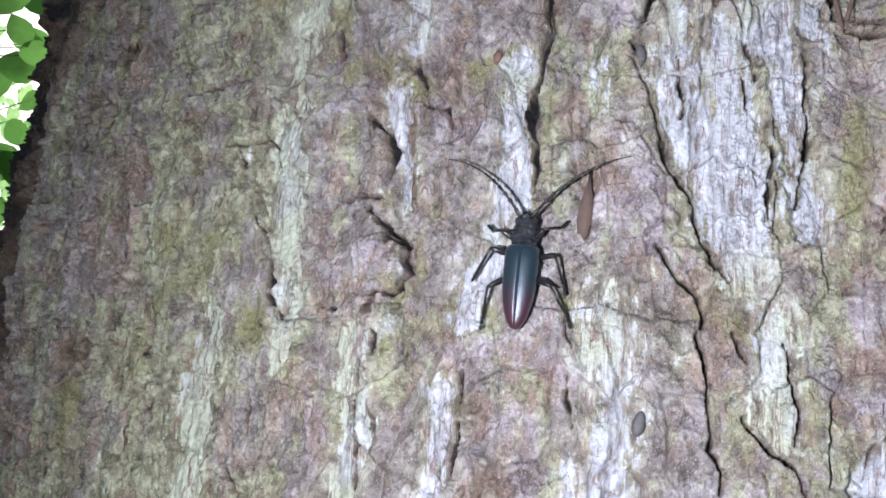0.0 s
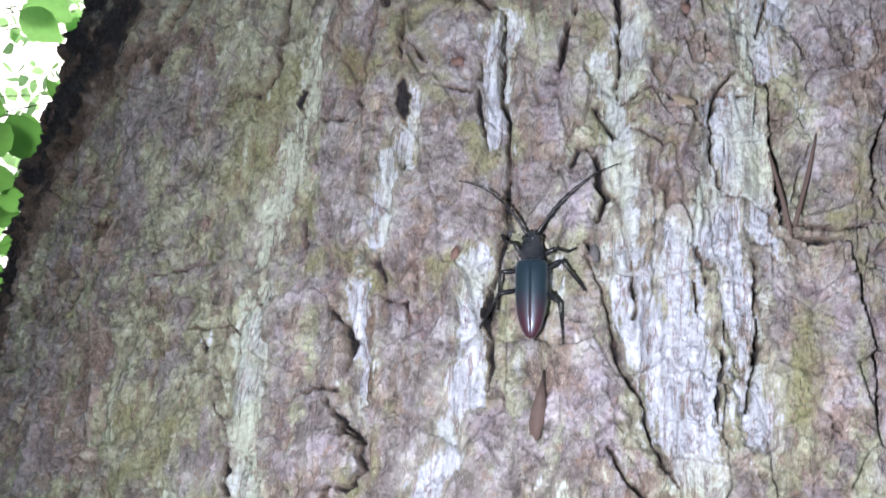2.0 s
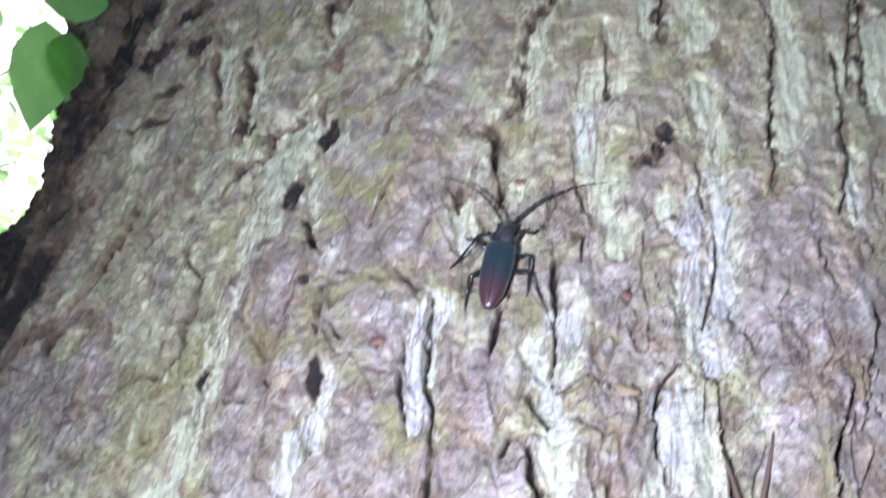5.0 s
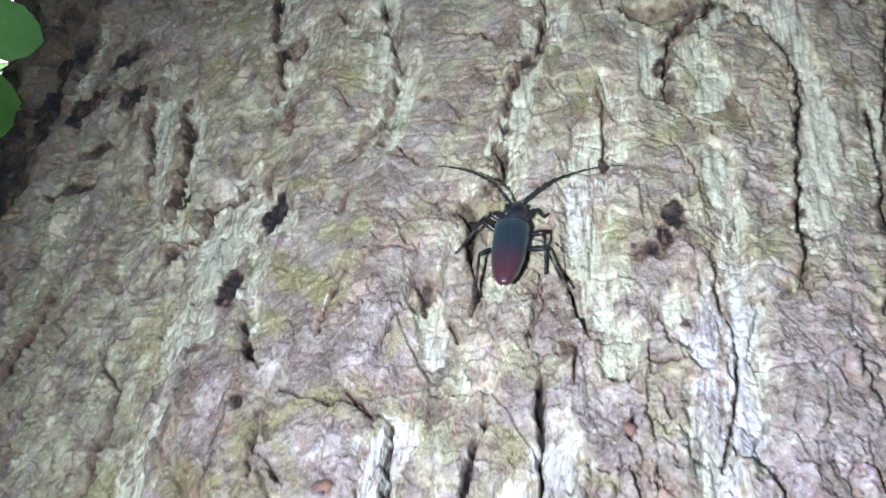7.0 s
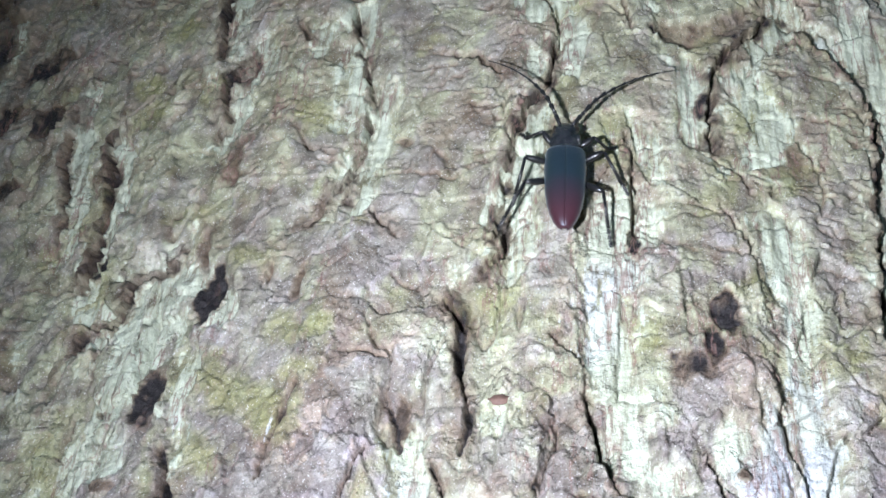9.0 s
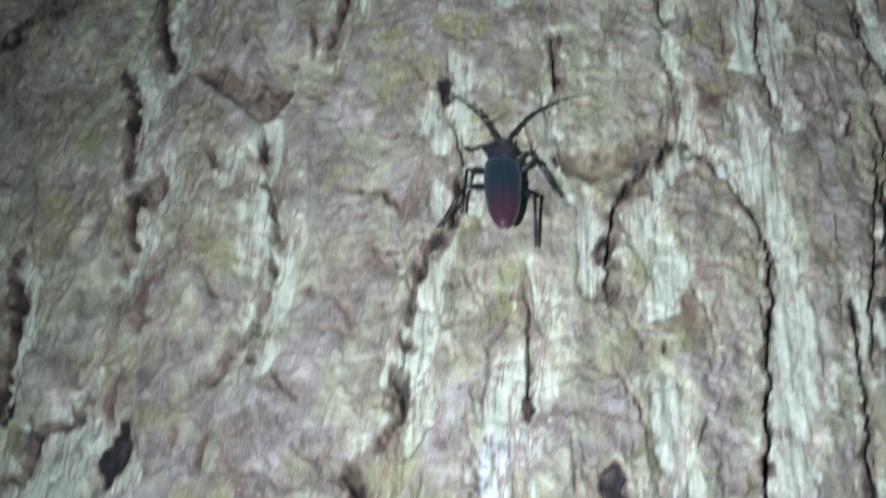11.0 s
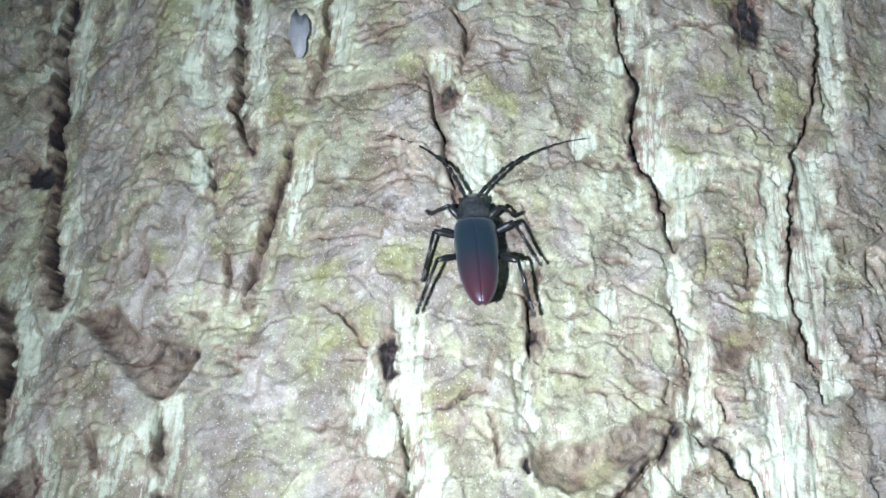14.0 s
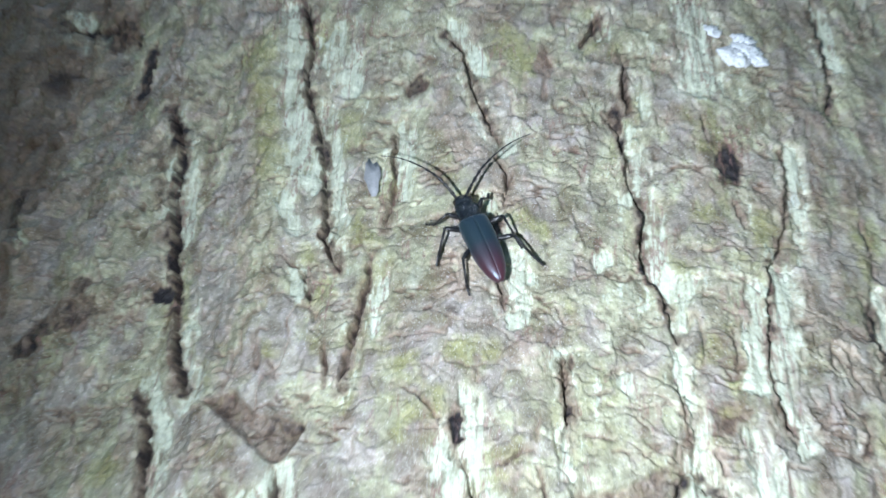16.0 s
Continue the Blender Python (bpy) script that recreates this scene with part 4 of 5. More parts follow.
def add_trunk():
    tree = tagged(new("oak_tree"), "old oak tree with grey, deeply fissured, mossy bark", "tree")
    # the whole bole, its face sunk behind the bark plates
    rows, around = 190, 260
    zs = np.concatenate([np.linspace(-0.15, 1.0, 40), np.linspace(1.02, 2.12, 60), np.linspace(2.16, 8.5, rows - 100)])
    an = np.linspace(0, 2 * math.pi, around, endpoint=False)
    A, Z = np.meshgrid(an, zs)
    wrap = np.where(A > math.pi, A - 2 * math.pi, A)
    r = trunk_radius(Z)
    bumps = 0.05 * fbm(np.cos(A) * 7 + 20, np.sin(A) * 7 + Z * 1.5, 41, 4) + 0.02 * fbm(np.cos(A) * 24 + 50, np.sin(A) * 24 + Z * 5, 42, 3)
    behind = step01(wrap * R0 * 1000, S0 - 15, S0 + 8) * (1 - step01(wrap * R0 * 1000, S1 - 8, S1 + 15))
    behind = behind * step01(Z * 1000, Z0 - 20, Z0 + 5) * (1 - step01(Z * 1000, Z1 - 5, Z1 + 20))
    r = r + np.where(behind > 0, bumps * (1 - behind), bumps) - 0.035 * behind
    r[-2:] *= np.array([[0.6], [0.001]])
    verts = np.stack([r * np.sin(A), R0 - r * np.cos(A), Z], -1).reshape(-1, 3)
    i = np.arange((rows - 1) * around).reshape(rows - 1, around)
    j = np.roll(i, -1, 1)
    faces = np.stack([i, j, j + around, i + around], -1).reshape(-1, 4)
    trunk = new("trunk", array_mesh("trunk", verts, faces, PLAIN_BARK))
    trunk.parent = tree
    # bark plates
    r = R0 - TAPER * (GZ / 1000 - ZREF) + RELIEF / 1000
    a = GS / 1000 / R0
    co = np.stack([r * np.sin(a), R0 - r * np.cos(a), GZ / 1000], -1)
    du, dv = np.gradient(co, axis=1), np.gradient(co, axis=0)
    nor = np.cross(du, dv)
    nor /= np.linalg.norm(nor, axis=-1, keepdims=True) + 1e-12
    # algae and crust settle in the furrows, the ridges stay bare
    bare = 1 - FLANK
    high = step01(GZ, 1330, 1620)
    algae = bare * np.clip(0.24 + 0.3 * step01(-GS, 0, 110) * (1 - high) - (2.2 - 1.2 * high) * RIDGE + 0.40 * high + (1.0 - 0.4 * high) * fbm(GS / 60, GZ / 120, 51), 0, 1)
    mottle = bare * 0.30 * step01(-RIDGE + 0.8 * fbm(GS / 16, GZ / 80, 52, 4), 0.10, 0.30)
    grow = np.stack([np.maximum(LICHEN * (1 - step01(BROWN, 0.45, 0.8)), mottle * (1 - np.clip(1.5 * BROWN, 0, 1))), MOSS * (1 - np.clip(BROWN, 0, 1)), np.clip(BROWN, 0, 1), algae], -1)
    tint = np.stack([0.5 + 0.8 * CRUMB, 0.5 + 0.8 * SCALE, FURROW, np.ones(GS.shape)], -1).reshape(-1, 4)
    idx = np.arange(GS.size).reshape(GS.shape)
    quads = np.stack([idx[:-1, :-1], idx[:-1, 1:], idx[1:, 1:], idx[1:, :-1]], -1).reshape(-1, 4)
    owner = PIECE[:-1, :-1].ravel()
    order = np.argsort(owner, kind="stable")
    cuts = np.flatnonzero(np.diff(owner[order])) + 1
    co, nor, grow = co.reshape(-1, 3), nor.reshape(-1, 3), grow.reshape(-1, 4)
    for chunk in np.split(order, cuts):
        q = quads[chunk]
        used, local = np.unique(q, return_inverse=True)
        me = array_mesh("bark_plate", co[used], local.reshape(-1, 4), BARK, nor[used])
        att = me.attributes.new("growth", "FLOAT_COLOR", "POINT")
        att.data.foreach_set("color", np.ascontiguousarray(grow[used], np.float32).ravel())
        att = me.attributes.new("tint", "FLOAT_COLOR", "POINT")
        att.data.foreach_set("color", np.ascontiguousarray(tint[used], np.float32).ravel())
        ob = new("bark_plate", me)
        ob.parent = tree
    return tree


add_trunk()

ground = bmesh.new()
bmesh.ops.create_grid(ground, x_segments=60, y_segments=60, size=400)
for v in ground.verts:
    v.co.z = 0.25 * (noise.noise(v.co * 0.05)) if v.co.length > 20 else 0.0
tagged(new("ground", mesh_of("ground", ground, GROUND)), "woodland floor of leaf litter and moss", "ground", kind="structure")

# ---- the beetle: local x to its right, y ahead, z away from the bark; metres ----
def loft(bm, rings, seg=16):
    """Joins rings (centre, half width, half height, direction) into a closed tube."""
    made = []
    for (cx, cy, cz), hw, hh, way in rings:
        way = Vector(way).normalized()
        side = way.cross(Vector((0, 0, 1)))
        side = side.normalized() if side.length > 1e-4 else Vector((1, 0, 0))
        up = side.cross(way)
        made.append([bm.verts.new(Vector((cx, cy, cz)) + side * hw * math.cos(2 * math.pi * k / seg) + up * hh * math.sin(2 * math.pi * k / seg)) for k in range(seg)])
    for a, c in zip(made[:-1], made[1:]):
        for k in range(seg):
            bm.faces.new((a[k], a[(k + 1) % seg], c[(k + 1) % seg], c[k]))
    bm.faces.new(list(reversed(made[0])))
    bm.faces.new(made[-1])
    bmesh.ops.recalc_face_normals(bm, faces=bm.faces)
    return bm


def tube(pts, radii, seg=8):
    bm = bmesh.new()
    v = [Vector(p) for p in pts]
    rings = []
    for k, p in enumerate(v):
        way = v[min(k + 1, len(v) - 1)] - v[max(k - 1, 0)]
        rings.append((p, radii[k], radii[k], way))
    return loft(bm, rings, seg)


MM = 0.001
LIFT = 3.0  # the body rides this many millimetres higher than its feet would need


def body_ring(y, hw, z, hh):
    return ((0, y * MM, (z + LIFT) * MM), hw * MM, hh * MM, (0, 1, 0))


def elytron(side):
    """One wing case: half of a long dome with a square shoulder, drawn in to a rounded tip, its seam along the middle."""
    bm = bmesh.new()
    prof = [(9.2, 5.2, 0.6), (9.0, 6.6, 2.4), (8.2, 7.7, 4.0), (6.5, 8.3, 4.8), (2, 8.4, 5.2), (-4, 8.3, 5.2), (-10, 7.9, 4.9), (-15, 7.0, 4.4), (-19, 5.8, 3.7), (-22, 4.3, 2.9), (-24.2, 2.6, 2.0), (-25.2, 1.0, 1.1)]
    cols = 13
    grid = []
    for y, hw, hh in prof:
        row = []
        for k in range(cols):
            a = (k / (cols - 1)) * 1.75
            x = 0.83 * hw * math.sin(min(a, 1.62)) - (0.15 if k == 0 else 0)
            c = math.cos(a)
            z = LIFT + 5.2 + hh * (c ** 0.8 if c > 0 else c)
            row.append(bm.verts.new((side * x * MM, y * MM, (z - (0.08 if k == 0 else 0)) * MM)))
        grid.append(row)
    for r, s in zip(grid[:-1], grid[1:]):
        for k in range(cols - 1):
            bm.faces.new((r[k], r[k + 1], s[k + 1], s[k]) if side < 0 else (r[k], s[k], s[k + 1], r[k + 1]))
    bmesh.ops.recalc_face_normals(bm, faces=bm.faces)
    bmesh.ops.solidify(bm, geom=bm.faces[:], thickness=0.35 * MM)
    return bm


def limb(pts, radii):
    return tube([(x * MM, y * MM, z * MM) for x, y, z in pts], [r * MM for r in radii], 8)


def add_leg(beetle, side, root, knee, ankle, foot, phase):
    """A leg hinged at its root; its femur, tibia and tarsus hold their bend as it swings."""
    def at(p):
        return (side * (p[0] - root[0]), p[1] - root[1], p[2] - root[2])
    o, k, a, f = at(root), at(knee), at(ankle), at(foot)
    mid = tuple((u + v) / 2 for u, v in zip(o, k))
    leg = part("leg", limb([o, tuple(u * 0.3 + v * 0.7 for u, v in zip(o, mid)), mid, tuple(u * 0.25 + v * 0.75 for u, v in zip(o, k)), k], [0.8, 1.05, 1.25, 1.1, 0.75]), CHITIN, beetle, "black jointed leg")
    part("tibia", limb([k, tuple(u * 0.5 + v * 0.5 + (0.3 if i == 2 else 0) for i, (u, v) in enumerate(zip(k, a))), a], [0.6, 0.58, 0.72]), CHITIN, leg)
    steps = [tuple(u + (v - u) * q for u, v in zip(a, f)) for q in (0, 0.25, 0.3, 0.55, 0.6, 0.85, 1.0)]
    part("tarsus", limb(steps, [0.5, 0.85, 0.4, 0.8, 0.4, 0.75, 0.25]), CHITIN, leg)
    leg.location = (side * root[0] * MM, root[1] * MM, root[2] * MM)
    return leg, side, phase


def antenna_points(length, out, curl):
    """Eleven knobbed joints on a bow that leans outwards and curls back at the end."""
    x, y, z, a, pts = 0.0, 0.0, 0.0, math.radians(out), []
    share = [0.10, 0.03, 0.08, 0.08, 0.09, 0.10, 0.10, 0.10, 0.10, 0.10, 0.12]
    for k, q in enumerate(share):
        pts.append((x, y, z, q * length))
        a += math.radians(curl) * (0.1 + k * 0.18)
        x, y, z = x + math.sin(a) * q * length, y + math.cos(a) * q * length, z + (0.16 if k < 4 else -0.10) * q * length
    pts.append((x, y, z, 0))
    return pts


def add_antenna(beetle, side, length, out, curl):
    pts = antenna_points(length, out, curl)
    feeler = None
    for k in range(11):
        a, c = Vector(pts[k][:3]), Vector(pts[k + 1][:3])
        thick = 0.78 - 0.057 * k
        knob = 1.45 if 1 < k < 6 else 1.12
        ring = [a, a + (c - a) * 0.3, a + (c - a) * 0.8, a + (c - a) * 0.93, c]
        bm = limb([(side * p.x, p.y, p.z) for p in ring], [thick * 0.8, thick * 0.85, thick * knob, thick * knob, thick * 0.7])
        if feeler is None:
            feeler = part("antenna", bm, CHITIN, beetle, "long black knobbed antenna")
            feeler.location = (side * 2.2 * MM, 20.8 * MM, (5.6 + LIFT) * MM)
        else:
            part("antenna_joint", bm, CHITIN, feeler)
    return feeler


def add_beetle():
    beetle = tagged(new("longhorn_beetle"), "black longhorn beetle with chestnut wing tips walking up bark", "beetle")
    bm = bmesh.new()
    loft(bm, [body_ring(-23.6, 1.0, 4.6, 0.8), body_ring(-19, 4.6, 4.5, 2.2), body_ring(-10, 6.6, 4.4, 3.2), body_ring(2, 7.2, 4.6, 3.6), body_ring(8, 6.2, 5.0, 3.4), body_ring(9.3, 4.0, 4.9, 2.4)])
    part("abdomen", bm, CHITIN, beetle)
    part("wing_case", elytron(1), ELYTRA, beetle, "black wing case fading to chestnut at the tip")
    part("wing_case", elytron(-1), ELYTRA, beetle, "black wing case fading to chestnut at the tip")
    bm = bmesh.new()
    loft(bm, [body_ring(8.2, 4.2, 4.6, 3.2), body_ring(9.6, 5.0, 4.8, 3.9), body_ring(11.2, 5.2, 4.9, 4.2), body_ring(13.0, 5.8, 4.8, 4.3), body_ring(14.6, 5.1, 4.6, 4.0), body_ring(16.2, 4.4, 4.4, 3.5), body_ring(17.4, 3.9, 4.2, 3.0)], 28)
    bmesh.ops.subdivide_edges(bm, edges=bm.edges[:], cuts=1, use_grid_fill=True)
    for v in bm.verts:
        v.co += v.normal * 0.0008 * noise.noise(v.co * 620) + v.normal * 0.0003 * math.sin(v.co.y * 4200)
    part("pronotum", bm, KNOBBED, beetle, "glossy wrinkled black pronotum")
    bm = bmesh.new()
    loft(bm, [body_ring(16.6, 3.8, 4.1, 2.8), body_ring(18.0, 4.3, 4.1, 3.0), body_ring(19.6, 4.3, 3.9, 2.8), body_ring(21.2, 3.7, 3.4, 2.4), body_ring(22.6, 2.7, 2.9, 1.7)], 20)
    head = part("head", bm, KNOBBED, beetle)
    for side in (1, -1):
        bm = bmesh.new()
        bmesh.ops.create_uvsphere(bm, u_segments=12, v_segments=8, radius=1.0 * MM)
        bmesh.ops.scale(bm, vec=(0.8, 1.3, 1.1), verts=bm.verts)
        bmesh.ops.translate(bm, vec=(side * 3.8 * MM, 19.6 * MM, (4.7 + LIFT) * MM), verts=bm.verts)
        part("eye", bm, EYE, head)
        part("mandible", limb([(side * 1.5, 21.8, 2.8 + LIFT), (side * 1.7, 23.2, 2.5 + LIFT), (side * 0.5, 24.2, 2.3 + LIFT)], [0.8, 0.6, 0.15]), CHITIN, head)
    bm = bmesh.new()
    bmesh.ops.create_cone(bm, cap_ends=True, segments=3, radius1=1.4 * MM, radius2=0.9 * MM, depth=0.5 * MM)
    bmesh.ops.rotate(bm, cent=(0, 0, 0), matrix=Matrix.Rotation(math.pi, 3, "Z"), verts=bm.verts)
    bmesh.ops.translate(bm, vec=(0, 8.8 * MM, (8.1 + LIFT) * MM), verts=bm.verts)
    part("scutellum", bm, MATT, beetle)
    legs = []
    for side, shift in ((1, 0.0), (-1, 0.5)):
        legs.append(add_leg(beetle, side, (3.6, 11.5, 3.4 + LIFT), (9.0, 15.5, 6.0 + LIFT), (13.8, 17.2, 2.2), (16.6, 20.4, 0.4), shift))
        legs.append(add_leg(beetle, side, (4.8, 5.0, 3.2 + LIFT), (13.4, 6.4, 6.0 + LIFT), (17.4, -2.6, 2.0), (19.2, -7.4, 0.4), shift + 0.5))
        legs.append(add_leg(beetle, side, (5.0, -3.0, 3.2 + LIFT), (13.2, -8.0, 6.0 + LIFT), (16.6, -17.5, 2.0), (18.4, -24.0, 0.4), shift))
    feelers = [(add_antenna(beetle, 1, 48, 34, 3.2), 1), (add_antenna(beetle, -1, 43, 33, 4.0), -1)]
    return beetle, legs, feelers


BEETLE, LEGS, FEELERS = add_beetle()

# seconds, arc and height of the beetle's middle in millimetres, heading in degrees to the right of upwards, and how far its head is raised
TRAIL = [
    (0, 51.0, 1202.6, 4.1, 2.8),
    (0.5, 53.6, 1216.6, -1.5, -0.0),
    (1, 61.5, 1233.4, -0.1, 2.5),
    (1.5, 67.0, 1255.5, 2.4, -0.3),
    (2, 70.3, 1284.8, -1.2, 4.4),
    (2.5, 71.1, 1305.8, -4.1, -0.1),
    (3, 72.6, 1332.5, -7.1, 3.5),
    (3.5, 76.7, 1352.3, -15.0, -3.1),
    (4, 76.5, 1380.7, -7.4, 0.5),
    (4.5, 76.7, 1408.8, -5.8, 1.0),
    (5, 80.0, 1436.5, 8.9, 6.8),
    (5.2, 80.6, 1443.7, 4.1, 6.8),
    (7.3, 92.6, 1513.3, 3.7, -6.1),
    (7.5, 95.8, 1520.8, 5.2, -6.1),
    (8, 99.4, 1542.1, 4.6, 2.3),
    (8.2, 100.3, 1546.7, 4.1, 2.3),
    (10.3, 113.2, 1625.1, -7.1, 0.3),
    (10.5, 114.0, 1631.9, -2.4, 0.3),
    (11, 117.5, 1644.3, -2.1, -7.6),
    (11.5, 125.6, 1669.7, -0.8, 3.1),
    (12, 119.0, 1672.7, -9.4, -2.7),
    (12.5, 118.0, 1685.9, -7.5, -0.2),
    (13, 117.4, 1701.3, -10.4, -3.5),
    (13.5, 123.0, 1720.9, -11.9, -2.6),
    (14, 119.7, 1732.6, -6.7, -9.0),
    (14.5, 121.1, 1748.4, -14.7, 3.1),
    (15, 116.5, 1755.5, -13.6, -9.0),
    (15.5, 104.2, 1768.1, -29.6, 6.1),
    (16, 99.2, 1786.7, -24.0, 9.0),
]


def trail_at(t):
    ts = [r[0] for r in TRAIL]
    return [float(np.interp(t, ts, [r[k] for r in TRAIL])) for k in (1, 2, 3, 4)]


def bark_under(s, z):
    i, j = int(np.searchsorted(AX_Z, z)), int(np.searchsorted(AX_S, s))
    return float(np.percentile(RELIEF[i - 15 : i + 16 : 3, j - 10 : j + 11 : 2], 70)) / 1000


def beetle_pose(t):
    s, z, heading, raised = trail_at(t)
    p, right, up, outward = on_bark(s, z, bark_under(s, z) + 0.0012)
    h = radians(heading)
    ahead = up * math.cos(h) + right * math.sin(h)
    side = ahead.cross(outward)
    m = Matrix((side, ahead, outward)).transposed().to_4x4()
    return Matrix.Translation(p) @ m @ Matrix.Rotation(radians(raised), 4, "X")


# ---- foliage and twigs behind the trunk ----
def leaf_mesh(length, width, seed, material=LEAF):
    rnd = random.Random(seed)
    bm = bmesh.new()
    rows, fold = [], rnd.uniform(0.1, 0.3)
    for k in range(11):
        q = k / 10
        w = width * 0.5 * (math.sin(math.pi * min(1, q * 1.02) ** 0.8) ** 0.85 if 0 < q < 1 else 0.02) * (1 + 0.06 * (k % 2))
        drop = -0.18 * length * q * q
        rows.append([bm.verts.new((x * w, q * length, drop + abs(x) * w * fold)) for x in (-1, -0.5, 0, 0.5, 1)])
    for a, c in zip(rows[:-1], rows[1:]):
        for k in range(4):
            bm.faces.new((a[k], a[k + 1], c[k + 1], c[k]))
    return mesh_of("leaf", bm, material)


SIZES = ((0.075, 0.05, 1), (0.06, 0.042, 2), (0.09, 0.055, 3))
LEAVES, SHADED_LEAVES = [leaf_mesh(*s) for s in SIZES], [leaf_mesh(*s, SHADED_LEAF) for s in SIZES]

# arc-free places of the leaves near the trunk: x, y, z in metres, length in millimetres, roll in degrees
TWIG_LEAVES = [
    (-0.535, 0.294, 1.583, 41, 80),
    (-0.563, 0.339, 1.566, 54, 150),
    (-0.629, 0.462, 1.637, 54, 200),
    (-0.643, 0.419, 1.531, 52, 20),
    (-0.526, 0.346, 1.511, 33, 300),
    (-0.593, 0.422, 1.498, 32, 120),
    (-0.626, 0.432, 1.444, 51, 60),
    (-0.578, 0.381, 1.370, 36, 170),
    (-0.657, 0.483, 1.491, 38, 240),
    (-0.538, 0.333, 1.529, 38, 30),
    (-0.593, 0.396, 1.523, 47, 100),
    (-0.610, 0.454, 1.469, 48, 10),
    (-0.614, 0.432, 1.433, 41, 200),
    (-0.518, 0.359, 1.629, 23, 40),
    (-0.608, 0.429, 1.617, 59, 215),
    (-0.626, 0.452, 1.577, 37, 100),
    (-0.610, 0.444, 1.568, 37, 200),
]
UPPER_LEAVES = [
    (-0.562, 0.357, 1.754, 43, 100),
    (-0.589, 0.405, 1.740, 53, 250),
    (-0.598, 0.467, 1.767, 41, 190),
    (-0.486, 0.319, 1.750, 68, 268),
    (-0.478, 0.283, 1.648, 45, 245),
    (-0.602, 0.482, 1.771, 46, 185),
    (-0.520, 0.312, 1.723, 29, 60),
    (-0.487, 0.305, 1.776, 46, 280),
    (-0.613, 0.485, 1.703, 39, 300),
    (-0.515, 0.244, 1.913, 62, 180),
    (-0.490, 0.323, 1.995, 70, 170),
    (-0.487, 0.299, 1.679, 48, 240),
    (-0.568, 0.404, 1.814, 39, 80),
    (-0.285, 0.070, 1.796, 62, 92),
    (-0.309, 0.103, 1.744, 83, 195),
    (-0.295, 0.111, 1.753, 63, 190),
]


def add_hazel(name_label, rows, seed, leaves):
    rnd = random.Random(seed)
    shrub = tagged(new("hazel_shrub"), name_label, "shrub", "hazel shrubs by the trunk")
    pts = [Vector(r[:3]) for r in rows]
    mid = sum(pts, Vector()) / len(pts)
    low, high = min(p.z for p in pts), max(p.z for p in pts)
    base = Vector((mid.x - 0.9, mid.y + 0.1, -0.03))
    crown = Vector((mid.x - 0.36, mid.y - 0.05, high + 0.1))
    stem = [base.lerp(crown, k / 9) + Vector((0.10 * math.sin(k * 0.7), 0.05 * math.cos(k), 0)) * (k / 9) for k in range(10)]
    part("stem", tube(stem, [0.013 - 0.0009 * k for k in range(10)]), TWIG, shrub)
    for p, (x, y, z, ln, roll) in zip(pts, rows):
        k = min(range(10), key=lambda q: abs(stem[q].z - (p.z - 0.06)))
        root = stem[k]
        eye = Vector((0.19, -0.44, 1.11))
        facing = (eye - p).normalized()
        q = facing.to_track_quat("Z", "Y").to_matrix().to_4x4()
        tilt = Euler((radians(rnd.uniform(-28, 28)), radians(rnd.uniform(-28, 28)), 0)).to_matrix().to_4x4()
        turn = q @ Matrix.Rotation(radians(roll), 4, "Z") @ tilt
        size = ln / 1000
        pick = rnd.randrange(3)
        me = leaves[pick]
        leaf = new("leaf", me)
        leaf.parent = shrub
        own = SIZES[pick][0]
        foot = p - turn.to_3x3() @ Vector((0, size * 0.5, 0))
        leaf.matrix_basis = Matrix.Translation(foot) @ turn @ Matrix.Scale(size / own, 4)
        sag = root.lerp(foot, 0.5) + Vector((0, 0, 0.015))
        part("twig", tube([root, sag, foot], [0.0008, 0.0006, 0.0005], 6), TWIG, shrub)
    return shrub


add_hazel("young hazel shrub with thin stem and broad green leaves", TWIG_LEAVES, 4, SHADED_LEAVES)
add_hazel("taller hazel shrub with overlapping light green leaves", UPPER_LEAVES, 8, LEAVES)


def add_far_foliage(label, spots, count, seed):
    """Sprays of small leaves well behind the trunk, open towards the sky."""
    rng = np.random.default_rng(seed)
    centres = np.array(spots)
    who = rng.integers(0, len(centres), count)
    place = centres[who, :3] + rng.normal(0, 1, (count, 3)) * centres[who, 3:4] * np.array([1, 1, 0.55])
    place = place + 0.25 * np.round(rng.normal(0, 1, (count, 3)))
    ax = rng.normal(0, 1, (count, 3))
    ax /= np.linalg.norm(ax, axis=1, keepdims=True)
    ay = np.cross(ax, rng.normal(0, 1, (count, 3)))
    ay /= np.linalg.norm(ay, axis=1, keepdims=True)
    ln = rng.uniform(0.05, 0.12, (count, 1))
    up = np.cross(ax, ay)
    shape = [(-0.5, 0, 0), (-0.15, 0.3, 0.05), (0.25, 0.24, 0.04), (0.55, 0, -0.06), (0.25, -0.24, 0.04), (-0.15, -0.3, 0.05)]
    v = np.stack([place + ln * (a * ax + c * ay + e * up) for a, c, e in shape], 1).reshape(-1, 3)
    f = np.arange(count * 6).reshape(-1, 6)
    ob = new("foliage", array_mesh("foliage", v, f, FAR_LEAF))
    return tagged(ob, label, "foliage", kind="stuff")


